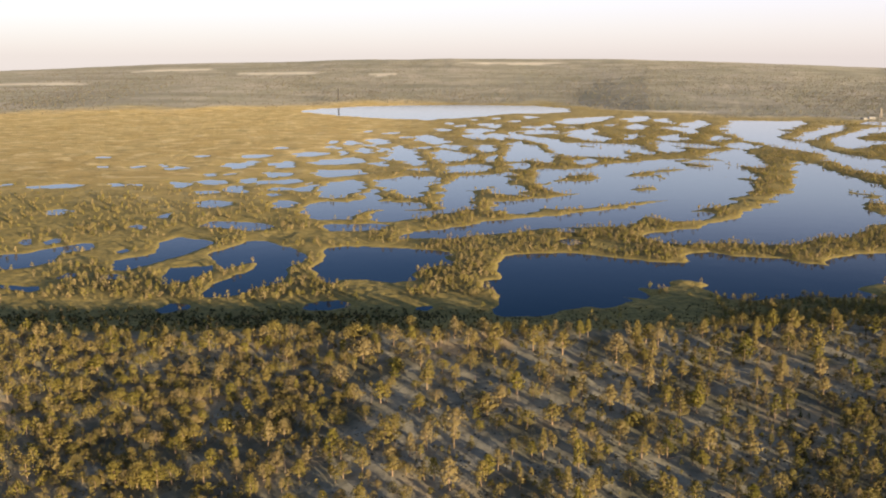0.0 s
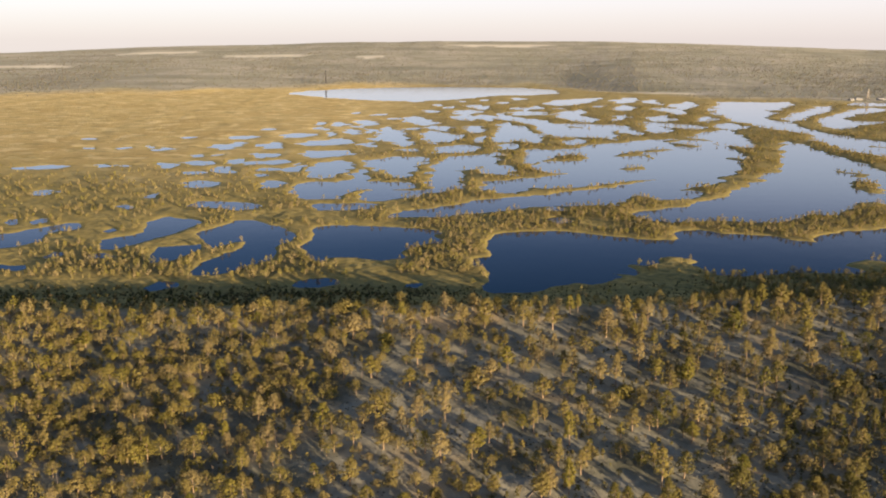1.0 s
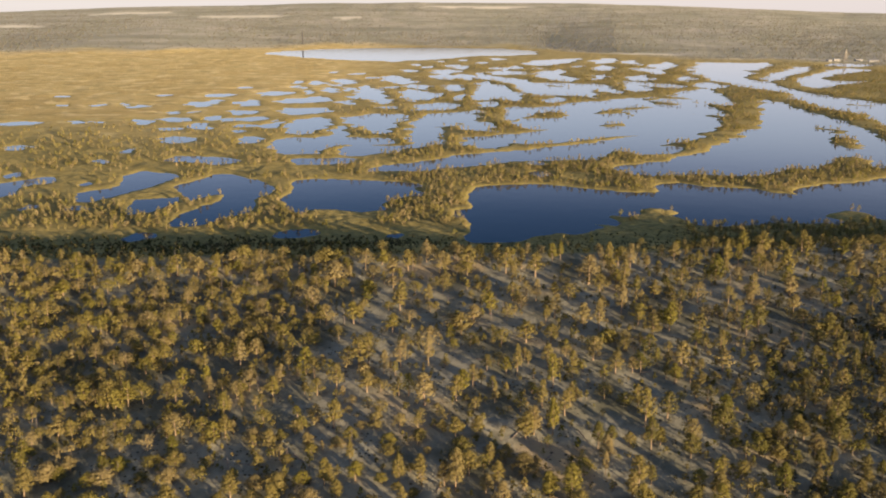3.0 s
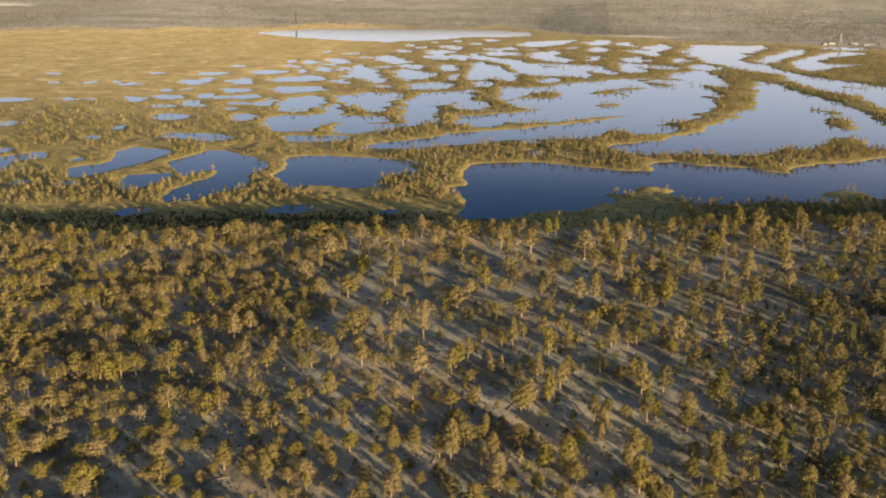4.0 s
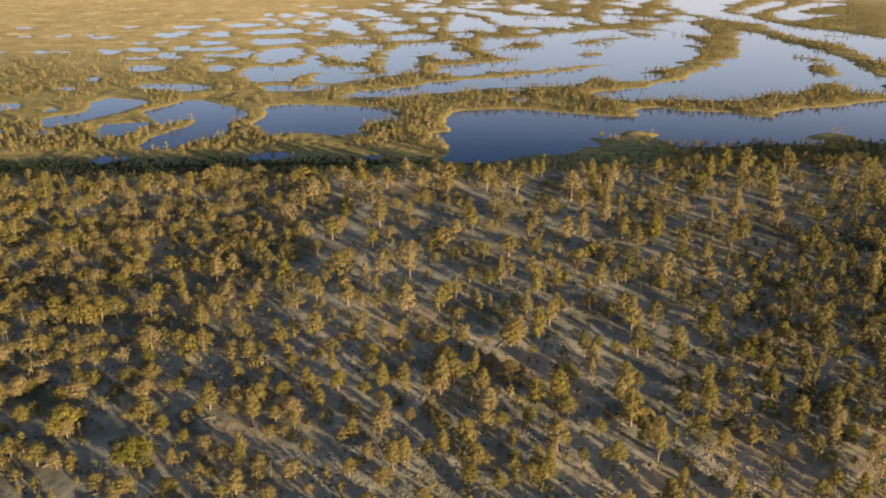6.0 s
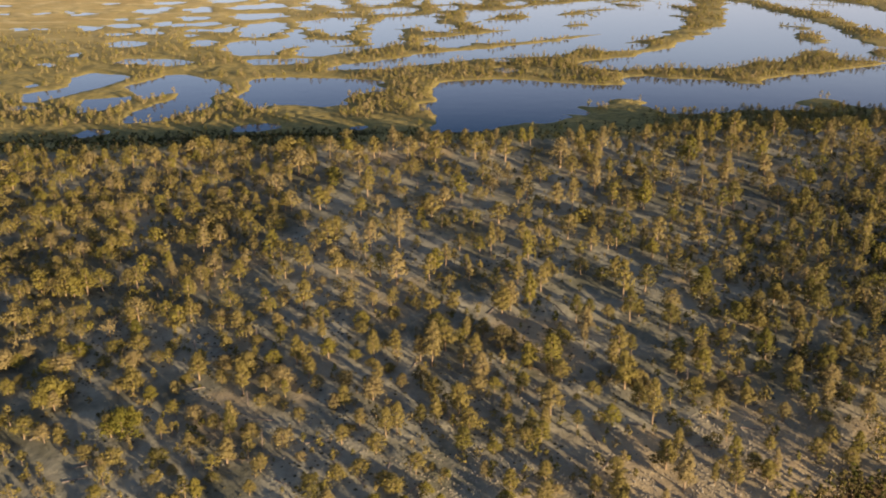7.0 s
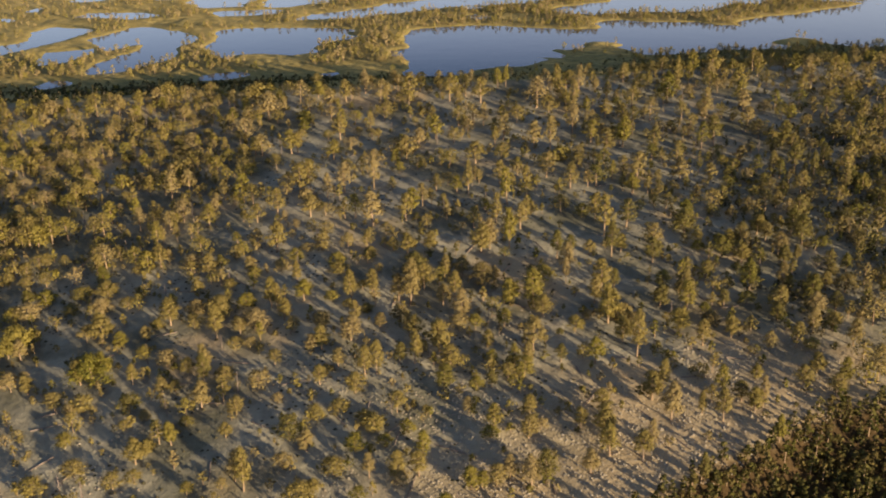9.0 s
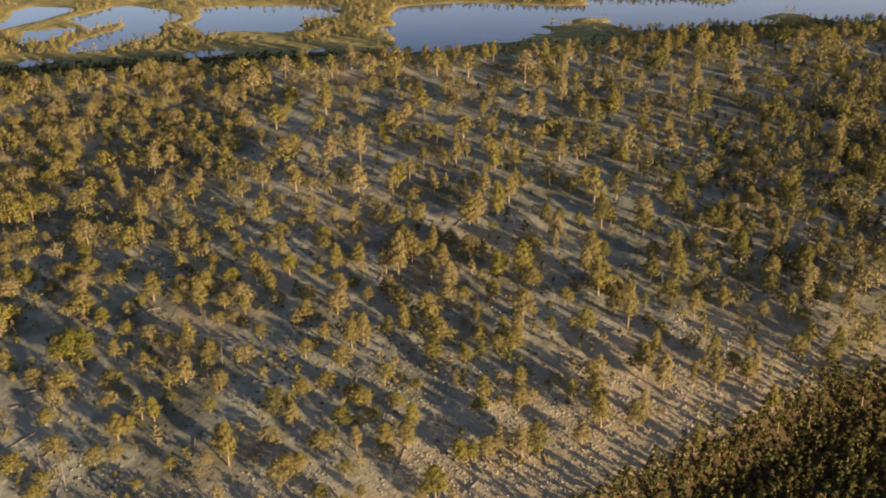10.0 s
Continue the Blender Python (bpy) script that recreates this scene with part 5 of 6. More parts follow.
def tree_thing(name, trunk, crown, bark, leaf, label, group):
    """One tree standing at the world's origin: an empty with a trunk and a crown."""
    root = tagged(new(name), label, "tree", group)
    part("trunk", mesh_of("trunk", trunk, bark), root)
    if crown:
        part("crown", mesh_of("crown", crown, leaf), root)
    return root


def scatter_stuff(name, kinds, places, materials, label, category, rng, smooth=True):
    """Many trees joined in one mesh. kinds: (trunk, crown) shapes; places: x, y, z, turn, size, kind and, where it differs, size upwards."""
    packs = []
    for trunk, crown in kinds:
        tv, cv = np.array(trunk[0], float).reshape(-1, 3), np.array(crown[0], float).reshape(-1, 3)
        tri = []
        for f in trunk[1]:
            tri += [(f[0], f[1], f[2])] + ([(f[0], f[2], f[3])] if len(f) == 4 else [])
        nt = len(tri)
        tri += [tuple(i + len(tv) for i in f) for f in crown[1]]
        slot = np.r_[np.zeros(nt, np.int32), np.ones(len(tri) - nt, np.int32)]
        packs.append((np.concatenate([tv, cv]), np.array(tri, np.int64), slot))
    vs, fs, ms, tints, n = [], [], [], [], 0
    for x, y, z, turn, size, kind, *tall in places:
        v, f, m = packs[int(kind)]
        c, s = math.cos(turn) * size, math.sin(turn) * size
        vs.append(np.stack([x + v[:, 0] * c - v[:, 1] * s, y + v[:, 0] * s + v[:, 1] * c, z + v[:, 2] * (tall[0] if tall else size)], 1))
        fs.append(f + n)
        ms.append(m)
        tints.append(np.full(len(v), rng.uniform()))
        n += len(v)
    v, f, m = np.concatenate(vs), np.concatenate(fs), np.concatenate(ms)
    mesh = bpy.data.meshes.new(name)
    mesh.vertices.add(len(v))
    mesh.vertices.foreach_set("co", v.ravel())
    mesh.loops.add(f.size)
    mesh.loops.foreach_set("vertex_index", f.ravel().astype(np.int32))
    mesh.polygons.add(len(f))
    mesh.polygons.foreach_set("loop_start", np.arange(len(f), dtype=np.int32) * 3)
    mesh.polygons.foreach_set("material_index", m)
    mesh.polygons.foreach_set("use_smooth", np.full(len(f), smooth))
    for mat in materials:
        mesh.materials.append(mat)
    mesh.attributes.new("tint", "FLOAT", "POINT").data.foreach_set("value", np.concatenate(tints).astype(np.float32))
    mesh.update(calc_edges=True)
    return tagged(new(name, mesh), label, category, kind="stuff")


def sow(rng, tries, box, chance, apart):
    """Random places in a box x0, x1, y0, y1 kept with that chance and not closer than apart."""
    x, y = rng.uniform(box[0], box[1], tries), rng.uniform(box[2], box[3], tries)
    ok = rng.uniform(size=tries) < chance(x, y)
    cells, out = {}, []
    for px, py in zip(x[ok], y[ok]):
        key = (int(px // apart), int(py // apart))
        close = False
        for i in (-1, 0, 1):
            for j in (-1, 0, 1):
                for qx, qy in cells.get((key[0] + i, key[1] + j), ()):
                    close |= (qx - px) ** 2 + (qy - py) ** 2 < apart * apart
        if not close:
            cells.setdefault(key, []).append((px, py))
            out.append((px, py))
    return np.array(out)


# pines on the ridge
rng = np.random.default_rng(11)


def ridge_chance(x, y):
    inside = (y < ridge_edge(x) - 1) & (np.abs(x - 22) < 0.56 * y + 62)
    left = np.clip((20 - x) / 90, 0, 1)
    dense = 0.34 + 0.5 * left * np.clip((y - 240) / 80, 0, 1) + 0.7 * np.clip((y - ridge_edge(x) + 34) / 14, 0, 1)
    dense += 0.75 * np.clip((x - 60) / 50, 0, 1) * np.clip((y - 212) / 25, 0, 1)
    dense *= np.clip(0.95 + 0.75 * rough_wave(x, y, 34, 101), 0.12, 1.6) * np.where(x < -0.3 * y, 1.3, 1)
    near_edge = np.clip((y - young_edge(x, y) - 12) / 25, 0, 1)
    dense *= np.where(x > 0, 0.08 + 0.92 * near_edge, np.where(y < 215, 0.8, 1))
    picked = (x > np.where(y < 240, -0.30 * y - 17, -0.36 * y - 25)) & (x < 0.487 * y + 17) & (y > 172) & (y < 420)
    west = np.clip((-x - 15) / 35, 0, 1) * np.clip((y - 240) / 30, 0, 1)
    dense = np.where(picked, (0.17 + 0.22 * west + 0.12 * np.clip((x - 0.36 * y) / (0.1 * y), 0, 1) * np.clip((y - 215) / 30, 0, 1)) * dense, dense)
    return inside * (1 - young_wood(x, y)) * dense


pines = sow(rng, 15000, (-300, 330, 95, 480), ridge_chance, 2.2)
# height, crown half-width, bare share of the trunk, clumps, narrowing of the crown upwards
PINE_SIZES = ((6.6, 2.5, 0.30, 15, 0.35), (7.6, 2.2, 0.30, 16, 0.5), (5.8, 2.7, 0.28, 15, 0.25), (8.0, 2.0, 0.30, 16, 0.55), (5.0, 2.2, 0.24, 13, 0.35), (7.2, 1.75, 0.26, 15, 0.65),
              (4.2, 1.9, 0.18, 12, 0.5), (6.8, 2.9, 0.38, 16, 0.2), (5.6, 1.45, 0.26, 12, 0.6), (3.0, 1.6, 0.12, 10, 0.4))
PINE_FINE = [pine_shapes(200 + k, 1.04 * h, 1.38 * w, b, n + 13, 84, 0.15, tip, mass=0.34) for k, (h, w, b, n, tip) in enumerate(PINE_SIZES)]
PINE_KINDS = [pine_shapes(200 + k, 1.04 * h, 1.38 * w, b, n + 6, 32, 0.25, tip, mass=0) for k, (h, w, b, n, tip) in enumerate(PINE_SIZES)]
PINE_FILL = [pine_shapes(200 + k, 1.04 * h, 1.38 * w, b, n - 4, 17, 0.42, tip, mass=0) for k, (h, w, b, n, tip) in enumerate(PINE_SIZES)]
PINE_ROUGH = [pine_shapes(200 + k, 1.04 * h, 1.38 * w, b, 7, 9, 0.6, tip, True, 0) for k, (h, w, b, n, tip) in enumerate(PINE_SIZES)]
known = np.array(KNOWN_PINES)
free = [np.min(np.hypot(known[:, 0] - px, known[:, 1] - py)) > 2.4 for px, py in pines]
pines = pines[np.array(free)]


def girth_of(shape):
    """Height and crown width of a tree's shape."""
    v = np.array(shape[1][0])
    return v[:, 2].max(), 2 * np.percentile(np.hypot(v[:, 0] - v[:, 0].mean(), v[:, 1] - v[:, 1].mean()), 90)


GIRTHS = np.array([girth_of(shape) for shape in PINE_FINE])
# each known pine takes the kind nearest to its own proportions
fit = np.abs(np.log((known[:, 2] / known[:, 3])[:, None] / (GIRTHS[:, 0] / GIRTHS[:, 1])[None, :])) + rng.uniform(0, 0.25, (len(known), len(GIRTHS)))
kind = np.argmin(fit, axis=1)
wide, tall = (1.36 + 0.02 * np.clip((known[:, 0] - 0.1 * known[:, 1]) / 30, 0, 1)) * known[:, 3] / GIRTHS[kind, 1], (1.1 + 0.1 * np.clip((known[:, 0] - 0.1 * known[:, 1]) / 30, 0, 1)) * np.interp(known[:, 1], (240, 310), (1, 0.88)) * known[:, 2] / GIRTHS[kind, 0]
fill = rng.uniform(0.5, 0.85, len(pines)) * np.where((pines[:, 0] < -0.36 * pines[:, 1] - 20) | (pines[:, 0] > 0.487 * pines[:, 1] + 15), 1.35, 1.0) 
spots = np.concatenate([known[:, :2], pines])
rows = np.c_[spots, land_height(spots[:, 0], spots[:, 1]) - 0.1, rng.uniform(0, 6.28, len(spots)), np.r_[wide, fill], np.r_[kind, rng.integers(0, len(PINE_KINDS), len(pines))], np.r_[tall, fill]]
# darker green crowns towards the east, few elsewhere
green = rng.uniform(size=len(rows)) < 0.07 + 0.55 * np.clip((rows[:, 0] - 50) / 60, 0, 1) * np.clip((rows[:, 1] - 218) / 30, 0, 1) * np.interp(rows[:, 1], (325, 365), (1, 0.3))
for dx, dy in DARK_PINES:
    green |= np.hypot(rows[:, 0] - dx, rows[:, 1] - dy) < 0.3
single = 300
masters = {}
for k, (x, y, z, turn, across, kind, upwards) in enumerate(rows[:single]):
    m = pose(x, y, z, 0, 0, math.degrees(turn)) @ Matrix.Diagonal((across, across, upwards, 1))
    key = (kind, bool(green[k]))
    if key not in masters:
        text = "bushy dark green pine among paler ones" if green[k] else "sunlit pine with open olive crown on lichen ground"
        masters[key] = tree_thing("pine", *PINE_FINE[int(kind)], BARK, GREEN_NEEDLES if green[k] else NEEDLES, text, "pines on the ridge")
        masters[key].matrix_basis = m
    else:
        t = copy_thing(masters[key], Matrix())
        t.matrix_basis = m
rest, dark = rows[single : len(known)], green[single : len(known)]
scatter_stuff("pine_wood", PINE_KINDS, rest[~dark], (BARK, NEEDLES), "open wood of sunlit pines on the sandy ridge", "trees", rng)
scatter_stuff("green_pine_wood", PINE_KINDS, rest[dark], (BARK, GREEN_NEEDLES), "darker green pines thick among the others", "trees", rng)
rest, dark = rows[len(known) :], green[len(known) :]
aside = (rest[:, 0] > 0.6 * rest[:, 1] + 8) | (rest[:, 0] < -0.46 * rest[:, 1] - 12)
scatter_stuff("slender_pine_wood", PINE_FILL, rest[~dark & ~aside], (BARK, NEEDLES), "slighter sunlit pines between the larger ones", "trees", rng)
scatter_stuff("slender_green_pine_wood", PINE_FILL, rest[dark & ~aside], (BARK, GREEN_NEEDLES), "slighter dark green pines between the larger ones", "trees", rng)
scatter_stuff("outer_pine_wood", PINE_ROUGH, rest[aside], (BARK, NEEDLES), "pine wood going on along the ridge", "trees", rng)

# saplings between the grown pines


def sapling_chance(x, y):
    east = np.clip((x - 0.28 * y) / (0.1 * y), 0, 1) * np.interp(y, (215, 245, 325, 365), (0, 1, 1, 0))
    inside = (x > -0.46 * y) * (x < 0.62 * y) * (y < ridge_edge(x)) * (1 - young_wood(x, y))
    west = np.clip((-x - 15) / 35, 0, 1) * np.clip((y - 240) / 30, 0, 1)
    return inside * (0.55 + 0.3 * east + 0.4 * west) * np.clip((y - 0.45 * x - 150) / 40, 0.1 + 0.7 * east, 1) * np.clip(0.6 + rough_wave(x, y, 18, 151) + 0.2 * east, 0.06, 1)


saplings = sow(rng, 9000, (-170, 260, 165, 425), sapling_chance, 1.7)
sapling_rows = np.c_[saplings, land_height(saplings[:, 0], saplings[:, 1]), rng.uniform(0, 6.28, len(saplings)), rng.uniform(0.2, 0.55, len(saplings)), rng.integers(0, len(PINE_ROUGH), len(saplings))]
# some get darker green needles, more eastwards, as shade put into colour
darker = rng.uniform(size=len(saplings)) < 0.45 + 0.5 * np.clip((saplings[:, 0] - 20) / 60, 0, 1)
scatter_stuff("saplings", PINE_ROUGH, sapling_rows[~darker], (BARK, NEEDLES), "small pine saplings scattered on the lichen ground", "trees", rng)
scatter_stuff("green_saplings", PINE_ROUGH, sapling_rows[darker], (BARK, GREEN_NEEDLES), "small green saplings, needles darkened for shade among the pines", "trees", rng)

# dark bushes added under the eastern pines, standing in for their shaded undersides
bushes = sow(rng, 5000, (80, 240, 225, 430), lambda x, y: np.clip((x - 0.39 * y) / (0.05 * y), 0, 1) * (x < 0.62 * y) * (y < ridge_edge(x)) * (1 - young_wood(x, y - 25)) * np.clip(0.45 + 1.3 * rough_wave(x, y, 15, 161), 0, 1) * np.interp(y, (320, 360), (1, 0.1)), 1.8)
bush_rows = np.c_[bushes, land_height(bushes[:, 0], bushes[:, 1]) - 0.3, rng.uniform(0, 6.28, len(bushes)), rng.uniform(0.3, 0.62, len(bushes)), rng.integers(0, len(PINE_ROUGH), len(bushes))]
scatter_stuff("undergrowth", PINE_ROUGH, bush_rows, (BARK, SHADED_SHRUB_LEAF), "dark bushes standing in for shade beneath the pines", "bushes", rng)

# dense young stand below the ridge
young_kinds = [pine_shapes(300 + k, h, w, 0.08, 8, 13, 0.36, 0.7, True, 0) for k, (h, w) in enumerate(((5.4, 1.9), (4.4, 1.8), (6.2, 1.9), (5.0, 1.6), (3.6, 1.6)))]
young = sow(rng, 60000, (10, 220, 60, 212), lambda x, y: young_wood(x, y) * (np.abs(x) < 0.6 * y + 25), 1.95)
young_rows = np.c_[young, land_height(young[:, 0], young[:, 1]) - 0.2, rng.uniform(0, 6.28, len(young)), rng.uniform(0.6, 1.15, len(young)), rng.integers(0, 5, len(young))]


def stand_single(kinds, rows, count, name, bark, leaf, label, group):
    """The first of the rows as trees of their own."""
    first = {}
    for x, y, z, turn, size, kind in rows[:count]:
        m = pose(x, y, z, 0, 0, math.degrees(turn)) @ Matrix.Scale(size, 4)
        if kind in first:
            copy_thing(first[kind], Matrix()).matrix_basis = m
        else:
            first[kind] = tree_thing(name, *kinds[int(kind)], bark, leaf, label, group)
            first[kind].matrix_basis = m


young_rows = young_rows[np.argsort(np.hypot(young_rows[:, 0] - 85, young_rows[:, 1] - 168))]
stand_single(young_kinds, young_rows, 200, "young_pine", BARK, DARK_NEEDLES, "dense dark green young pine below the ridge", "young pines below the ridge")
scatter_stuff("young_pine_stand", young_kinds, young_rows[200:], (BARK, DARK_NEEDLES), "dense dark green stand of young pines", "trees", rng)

# pines thinning out between the ridge and the eastern shore
def sun_gaps(x, y):
    """0 along two lanes in which the low sun reaches the sedge on the shore."""
    side = x + math.tan(radians(SUN_SIDE)) * (y - 530)
    return (np.abs(side - 121) > 7) & (np.abs(side - 150) > 5)


def shore_pine_chance(x, y):
    d = y - ridge_edge(x)
    return (d > -2) * (shore_distance(x, y) > 2.5) * np.clip((x - 138) / 20, 0, 1) * sun_gaps(x, y) * (y < 506) * (x < 0.62 * y) * 0.75


shore_pines = sow(rng, 3600, (105, 330, 425, 520), shore_pine_chance, 2.6)
shore_rows = np.c_[shore_pines, land_height(shore_pines[:, 0], shore_pines[:, 1]) - 0.1, rng.uniform(0, 6.28, len(shore_pines)), rng.uniform(0.35, 0.75, len(shore_pines)), rng.integers(0, len(PINE_FILL), len(shore_pines))]
darker = rng.uniform(size=len(shore_pines)) < 0.4
scatter_stuff("shore_pine_wood", PINE_FILL, shore_rows[~darker], (BARK, NEEDLES), "sunlit pines thinning out towards the lake shore", "trees", rng)
scatter_stuff("green_shore_pine_wood", PINE_FILL, shore_rows[darker], (BARK, GREEN_NEEDLES), "dark green pines along the lake shore", "trees", rng)

# small pines and birches on the mire
bog_kinds = [pine_shapes(400 + k, 1.05 * h, 1.3 * w, b, 6, 11, 0.33, 0.3, True, 0) for k, (h, w, b) in enumerate(((4.4, 1.3, 0.15), (3.6, 1.35, 0.1), (5.4, 1.25, 0.2), (2.6, 1.2, 0.06)))]


def bog_chance(x, y):
    return grove(x, y, shore_distance(x, y)) * (np.abs(x) < 0.5 * y + 40)


bog = sow(rng, 170000, (-560, 860, 440, 1900), bog_chance, 2.0)
bog_rows = np.c_[bog, land_height(bog[:, 0], bog[:, 1]) - 0.1, rng.uniform(0, 6.28, len(bog)), rng.uniform(0.7, 1.25, len(bog)) * np.interp(bog[:, 1], (600, 1100, 1700), (0.85, 0.72, 0.6)), rng.integers(0, 4, len(bog))]
bog_rows = bog_rows[np.argsort(np.hypot(bog_rows[:, 0], bog_rows[:, 1] - 470))]
stand_single(bog_kinds, bog_rows, 250, "bog_pine", BARK, BOG_LEAF, "stunted ochre bog pine beside dark water", "bog pines by the lakes")
far_bog = bog_rows[:, 1] > 800
rough_kinds = [pine_shapes(400 + k, 1.05 * h, 1.3 * w, b, 3, 5, 0.75, 0.3, True, 0) for k, (h, w, b) in enumerate(((4.6, 1.4, 0.12), (3.6, 1.35, 0.08), (5.6, 1.5, 0.2), (2.6, 1.3, 0.06)))]
scatter_stuff("far_bog_trees", rough_kinds, bog_rows[far_bog], (BARK, BOG_LEAF), "low ochre trees along the far mire strips", "trees", rng)
scatter_stuff("bog_trees", bog_kinds, bog_rows[250:][~far_bog[250:]], (BARK, BOG_LEAF), "stunted ochre pines and birches along the mire strips", "trees", rng)

# shrubs on the foot of the ridge, their leaf colour darkened for its shade
shrub_kinds = [pine_shapes(450 + k, h, w, 0.05, 4, 7, 0.3, 0.5, True, 0) for k, (h, w) in enumerate(((1.4, 1.0), (2.0, 1.0), (1.0, 0.9)))]


def shrub_chance(x, y):
    d = y - ridge_edge(x)
    return (d > 3) * (d < 58) * np.clip(1.15 - d / 60, 0, 1) * (shore_distance(x, y) > 2) * (np.abs(x) < 0.5 * y + 30) * 0.8


shrubs = sow(rng, 14000, (-270, 300, 405, 530), shrub_chance, 1.7)
shrub_rows = np.c_[shrubs, land_height(shrubs[:, 0], shrubs[:, 1]) - 0.1, rng.uniform(0, 6.28, len(shrubs)), rng.uniform(0.6, 1.2, len(shrubs)) * np.interp(shrubs[:, 0], (-30, 40), (1.3, 0.7)), rng.integers(0, 3, len(shrubs))]
scatter_stuff("shore_shrubs", shrub_kinds, shrub_rows, (BARK, SHADED_SHRUB_LEAF), "low green shrubs along the shore, leaves darkened for shade", "shrubs", rng)


# ---- the far woods and what stands in them ----
far_kinds = []
for k in range(4):
    fr = np.random.default_rng(500 + k)
    h, w = fr.uniform(2.6, 4.4), fr.uniform(1.4, 2.2)
    ring = [(w * fr.uniform(0.7, 1.2) * math.cos(a), w * fr.uniform(0.7, 1.2) * math.sin(a), h * fr.uniform(-0.05, 0.3)) for a in np.arange(5) * 1.2566]
    far_kinds.append((([], []), ([(0, 0, 0), (0, 0, h), *ring], [(1, 2 + i, 2 + (i + 1) % 5) for i in range(5)])))
fa, fr = np.radians(rng.uniform(-30, 30, 110000)), 1 / rng.uniform(1 / 4700, 1 / 1950, 110000)
fx, fy = np.sin(fa) * fr, np.cos(fa) * fr
chance = far_wood(fx, fy) * (1 - clearings(fx, fy)) * np.clip(0.42 + 0.5 * rough_wave(fx, fy * 0.3, 260, 121), 0.1, 1) * np.clip((fr - 2150) / 500, 0.3, 1)
keep = rng.uniform(size=len(fx)) < chance
fx, fy = fx[keep][:18000], fy[keep][:18000]
far_rows = np.c_[fx, fy, land_height(fx, fy), rng.uniform(0, 6.28, len(fx)), rng.uniform(0.6, 1.15, len(fx)), rng.integers(0, 4, len(fx))]
scatter_stuff("far_woods", far_kinds, far_rows, (BARK, HAZED_LEAF), "olive woods on the far plain, paled for haze", "trees", rng)


def box_shape(x0, x1, y0, y1, z0, z1):
    v = [(x, y, z) for z in (z0, z1) for x, y in ((x0, y0), (x1, y0), (x1, y1), (x0, y1))]
    return v, [(3, 2, 1, 0), (4, 5, 6, 7), (0, 1, 5, 4), (1, 2, 6, 5), (2, 3, 7, 6), (3, 0, 4, 7)]


def bar_shape(p, q, r):
    """A square bar from p to q."""
    p, q = Vector(p), Vector(q)
    d = (q - p).normalized()
    u = d.orthogonal().normalized() * r
    w = d.cross(u)
    v = [tuple(e + a * u + b * w) for e in (p, q) for a, b in ((-1, -1), (1, -1), (1, 1), (-1, 1))]
    return v, [(0, 1, 2, 3), (7, 6, 5, 4), (0, 4, 5, 1), (1, 5, 6, 2), (2, 6, 7, 3), (3, 7, 4, 0)]


def lattice_tower(name, height, foot, top, thick, material, label, x, y, stages):
    """A four-legged lattice tower."""
    root = tagged(new(name), label, "tower")
    corners = ((-1, -1), (1, -1), (1, 1), (-1, 1))

    def at(c, u):
        w = foot + (top - foot) * u
        return c[0] * w, c[1] * w, height * u

    for c in corners:
        part("leg", mesh_of("leg", bar_shape((*at(c, 0)[:2], -2.0), at(c, 1), thick), material), root)
    for k in range(stages):
        u, w = k / stages, (k + 1) / stages
        shapes = []
        for a, b in zip(corners, corners[1:] + corners[:1]):
            shapes += [bar_shape(at(a, u), at(b, w), thick * 0.6), bar_shape(at(a, w), at(b, w), thick * 0.6)]
        part("brace", mesh_of("brace", join_shapes(shapes), material), root)
    part("platform", mesh_of("platform", box_shape(-top - 0.6, top + 0.6, -top - 0.6, top + 0.6, height, height + 0.6), material), root)
    root.matrix_basis = pose(x, y, ground_at(x, y))
    return root


def far_house(x, y, turn, long, wide, tall, label):
    """A low house with a pitched roof, windows and a door."""
    root = tagged(new("house"), label, "house", "houses by the far clearing")
    part("wall", mesh_of("wall", box_shape(-long, long, -wide, wide, -1.5, tall), WHITE_PAINT), root)
    v = [(-long - 0.4, -wide - 0.5, tall), (long + 0.4, -wide - 0.5, tall), (long + 0.4, wide + 0.5, tall), (-long - 0.4, wide + 0.5, tall), (-long - 0.4, 0, tall * 1.5), (long + 0.4, 0, tall * 1.5)]
    part("roof", mesh_of("roof", (v, [(0, 1, 5, 4), (2, 3, 4, 5), (0, 4, 3), (1, 2, 5), (0, 3, 2, 1)]), ROOF_METAL), root)
    for k in range(4):
        wx = -long + (k + 0.7) * long / 2.2
        part("window", mesh_of("window", box_shape(wx - 0.6, wx + 0.6, -wide - 0.05, -wide + 0.05, 1.2, 2.6), STEEL), root)
    part("door", mesh_of("door", box_shape(long - 1.6, long - 0.6, -wide - 0.05, -wide + 0.05, 0, 2.1), STEEL), root)
    root.matrix_basis = pose(x, y, ground_at(x, y), 0, 0, turn)


lattice_tower("derrick", 22, 2.8, 1.0, 0.35, PALE_STEEL, "pale lattice derrick standing on a sandy clearing", 925, 2026, 5)
lattice_tower("mast", 36, 2.2, 0.7, 0.45, STEEL, "dark lattice mast beside the far lake", -294, 2700, 7)
for hx, hy, turn, hl, hw, ht, text in ((946, 2010, 10, 8, 4, 3.5, "long white house beside the derrick"), (962, 1975, -15, 9, 5, 4, "large white shed on the far clearing"),
                                       (880, 2003, 30, 6, 4, 3.2, "small white house near the derrick"), (902, 2016, 0, 7, 4, 3.5, "white house at the wood's edge")):
    far_house(hx, hy, turn, hl, hw, ht, text)

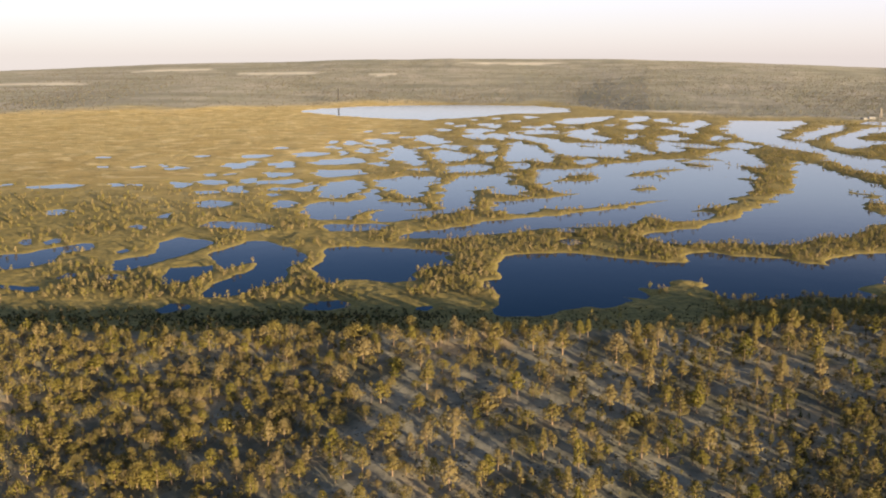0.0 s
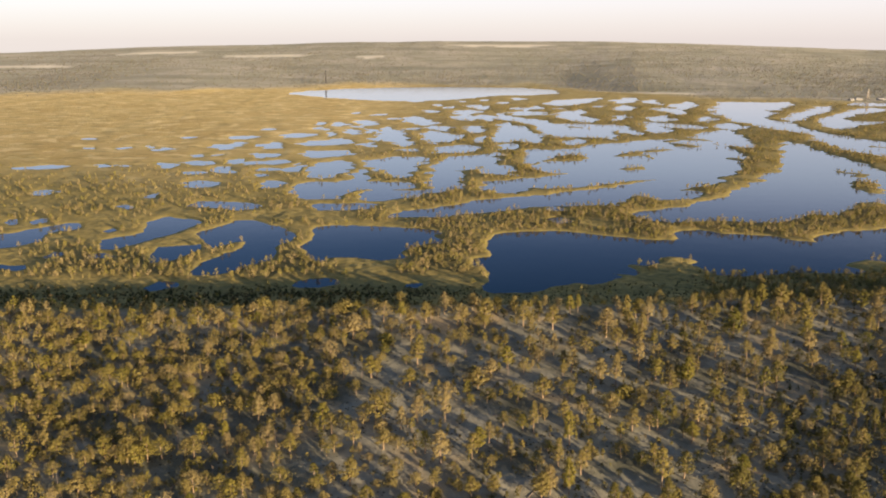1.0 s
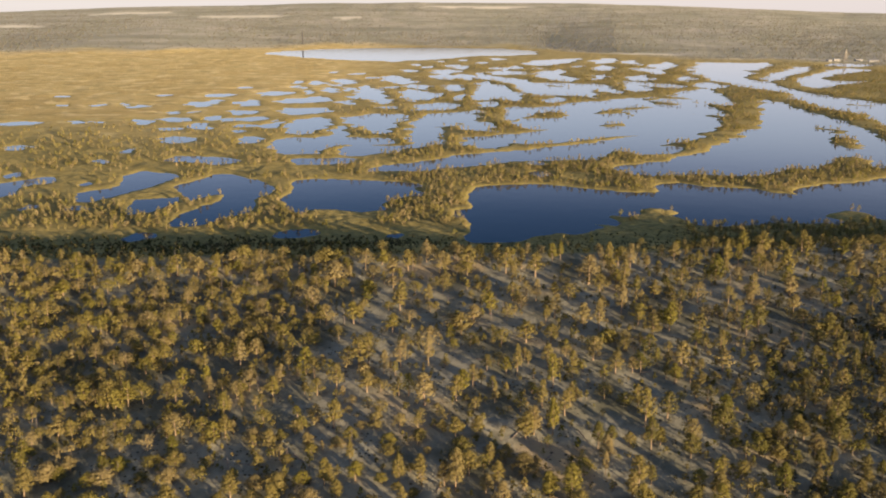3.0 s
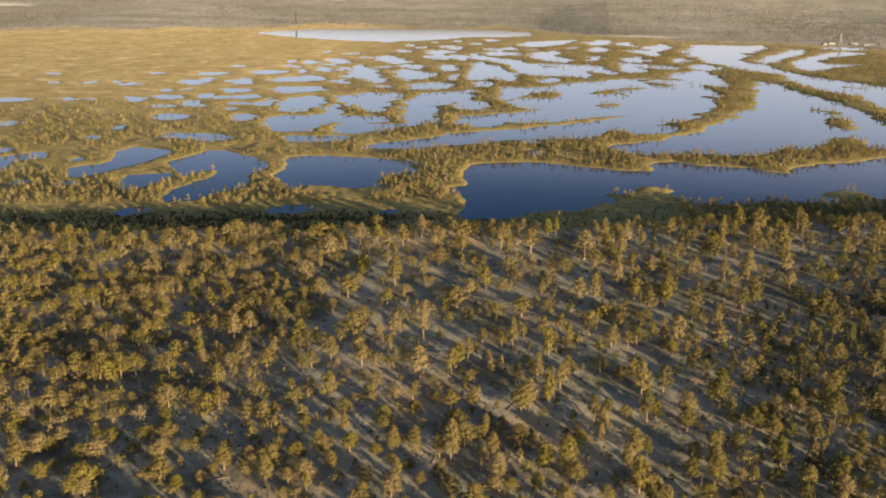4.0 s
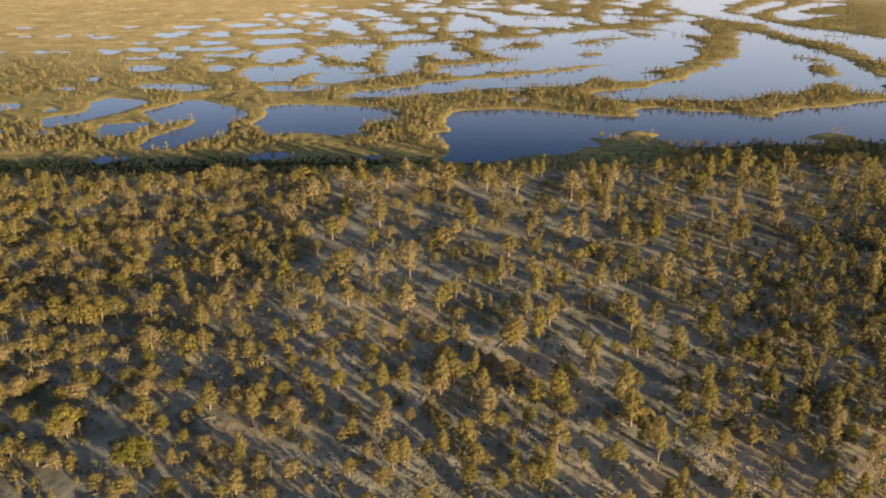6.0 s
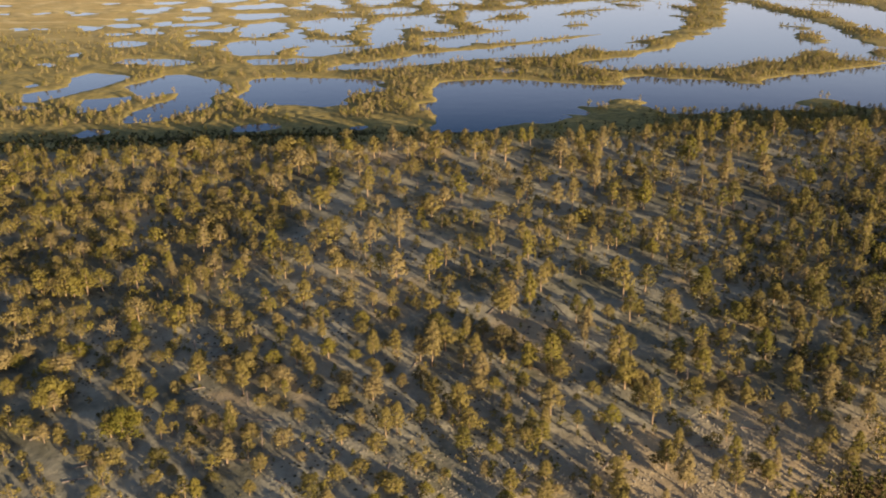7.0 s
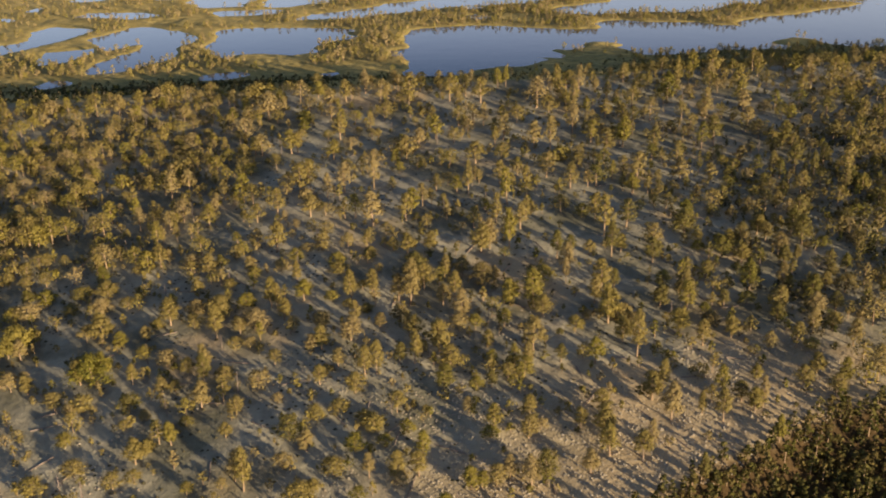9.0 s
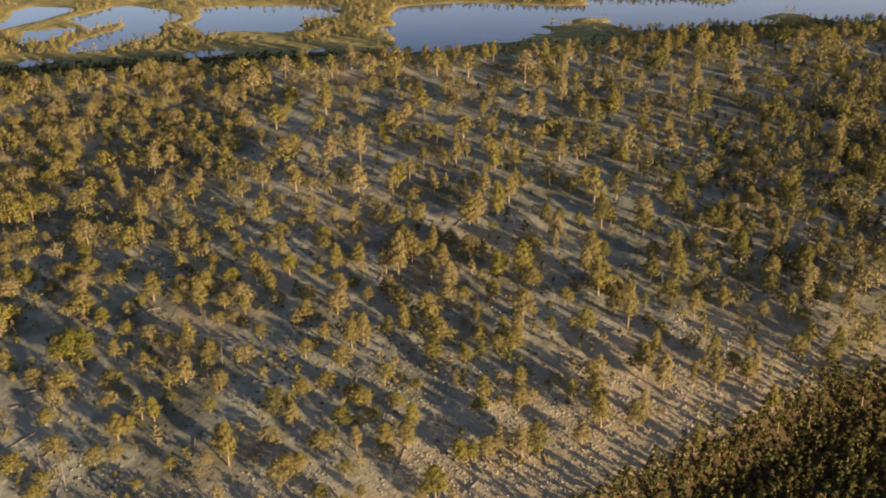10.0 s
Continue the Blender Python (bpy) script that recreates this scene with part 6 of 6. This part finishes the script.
# ---- stones and fallen trunks on the slope ----
stone_kinds = []
for k in range(5):
    sr = np.random.default_rng(600 + k)
    ring = [(math.cos(a) * sr.uniform(0.7, 1.2), math.sin(a) * sr.uniform(0.7, 1.2), sr.uniform(-0.1, 0.25)) for a in np.arange(5) * 1.2566]
    stone_kinds.append((([(sr.uniform(-0.2, 0.2), sr.uniform(-0.2, 0.2), sr.uniform(0.5, 0.9)), *ring], [(0, 1 + i, 1 + (i + 1) % 5) for i in range(5)]), ([], [])))


def stone_chance(x, y):
    belt = np.clip((236 - y + 0.28 * x) / 40, 0, 1) * (1 - young_wood(x, y + 3))
    return belt * np.clip(0.5 + 1.3 * rough_wave(x, y, 22, 131), 0, 1) * (np.abs(x) < 0.5 * y + 10)


stones = sow(rng, 90000, (-110, 160, 125, 255), stone_chance, 0.38)
stone_rows = np.c_[stones, land_height(stones[:, 0], stones[:, 1]) - 0.02, rng.uniform(0, 6.28, len(stones)), 0.12 + 0.34 * rng.uniform(0, 1, len(stones)) ** 2.2, rng.integers(0, 5, len(stones))]
# the larger ones along the sandy edge are stones of their own
large = (stone_rows[:, 4] > 0.3) & (np.hypot(stone_rows[:, 0] - 45, stone_rows[:, 1] - 195) < 70)
large &= np.cumsum(large) <= 280
stone_mesh = [mesh_of("stone", shape[0], STONE) for shape in stone_kinds]
for x, y, z, turn, size, kind in stone_rows[large]:
    ob = tagged(new("stone", stone_mesh[int(kind)]), "pale angular stone lying on the sandy slope", "stone", "stones on the slope")
    ob.matrix_basis = pose(x, y, z, 0, 0, math.degrees(turn)) @ Matrix.Scale(size, 4)
scatter_stuff("stones", stone_kinds, stone_rows[~large], (STONE, STONE), "pale rubble stones strewn over the sandy slope", "stones", rng, False)

# low heath and lichen hummocks between the trees
heath = sow(rng, 26000, (-200, 240, 135, 440), lambda x, y: np.clip(0.25 + 1.2 * rough_wave(x, y, 16, 141), 0.04, 1) * np.clip((y - young_edge(x, y) - 25) / 40, 0, 1) * (x > -0.46 * y) * (x < 0.6 * y) * (y < ridge_edge(x)), 0.9)
heath_rows = np.c_[heath, land_height(heath[:, 0], heath[:, 1]) - 0.03, rng.uniform(0, 6.28, len(heath)), rng.uniform(0.2, 0.62, len(heath)), rng.integers(0, 5, len(heath))]
scatter_stuff("heath_tussocks", stone_kinds, heath_rows, (HEATH, HEATH), "dark heather tussocks among the lichen", "plants", rng, False)

logs = sow(rng, 900, (-110, 150, 150, 400), lambda x, y: (1 - young_wood(x, y)) * (np.abs(x) < 0.42 * y) * np.clip((330 - y) / 120, 0.15, 1), 7)
for lx, ly in logs[:110]:
    long = rng.uniform(3.5, 8)
    turn = rng.uniform(0, 6.28)
    z0, z1 = ground_at(lx, ly), ground_at(lx + math.cos(turn) * long, ly + math.sin(turn) * long)
    shape = join_shapes([tube([(0, 0, u * 1.0) for u in (0, long * 0.5, long)], [0.17, 0.14, 0.06], 6), tube([(0, 0, long * 0.6), (0.5, 0.3, long * 0.7)], [0.05, 0.02], 3)])
    log = tagged(new("fallen_trunk", mesh_of("fallen_trunk", shape, GREY_WOOD)), "grey fallen pine trunk lying on the lichen ground", "log", "fallen trunks")
    log.matrix_basis = pose(lx, ly, z0 + 0.12, 0, 90 - math.degrees(math.atan2(z1 - z0, long)), math.degrees(turn))

# bare standing snags
snags = sow(rng, 500, (-130, 170, 150, 430), lambda x, y: (1 - young_wood(x, y)) * (np.abs(x) < 0.45 * y) * (y < ridge_edge(x)) * 0.5, 8)
snag_mesh = [mesh_of("dead_tree", dead_shapes(700 + k, 4.5 + 0.8 * k), GREY_WOOD) for k in range(4)]
for k, (sx, sy) in enumerate(snags[:70]):
    ob = tagged(new("dead_tree", snag_mesh[k % 4]), "bare grey dead pine among living ones", "tree", "dead pines on the ridge")
    ob.matrix_basis = pose(sx, sy, ground_at(sx, sy), 0, 0, rng.uniform(0, 360)) @ Matrix.Scale(rng.uniform(0.7, 1.1), 4)
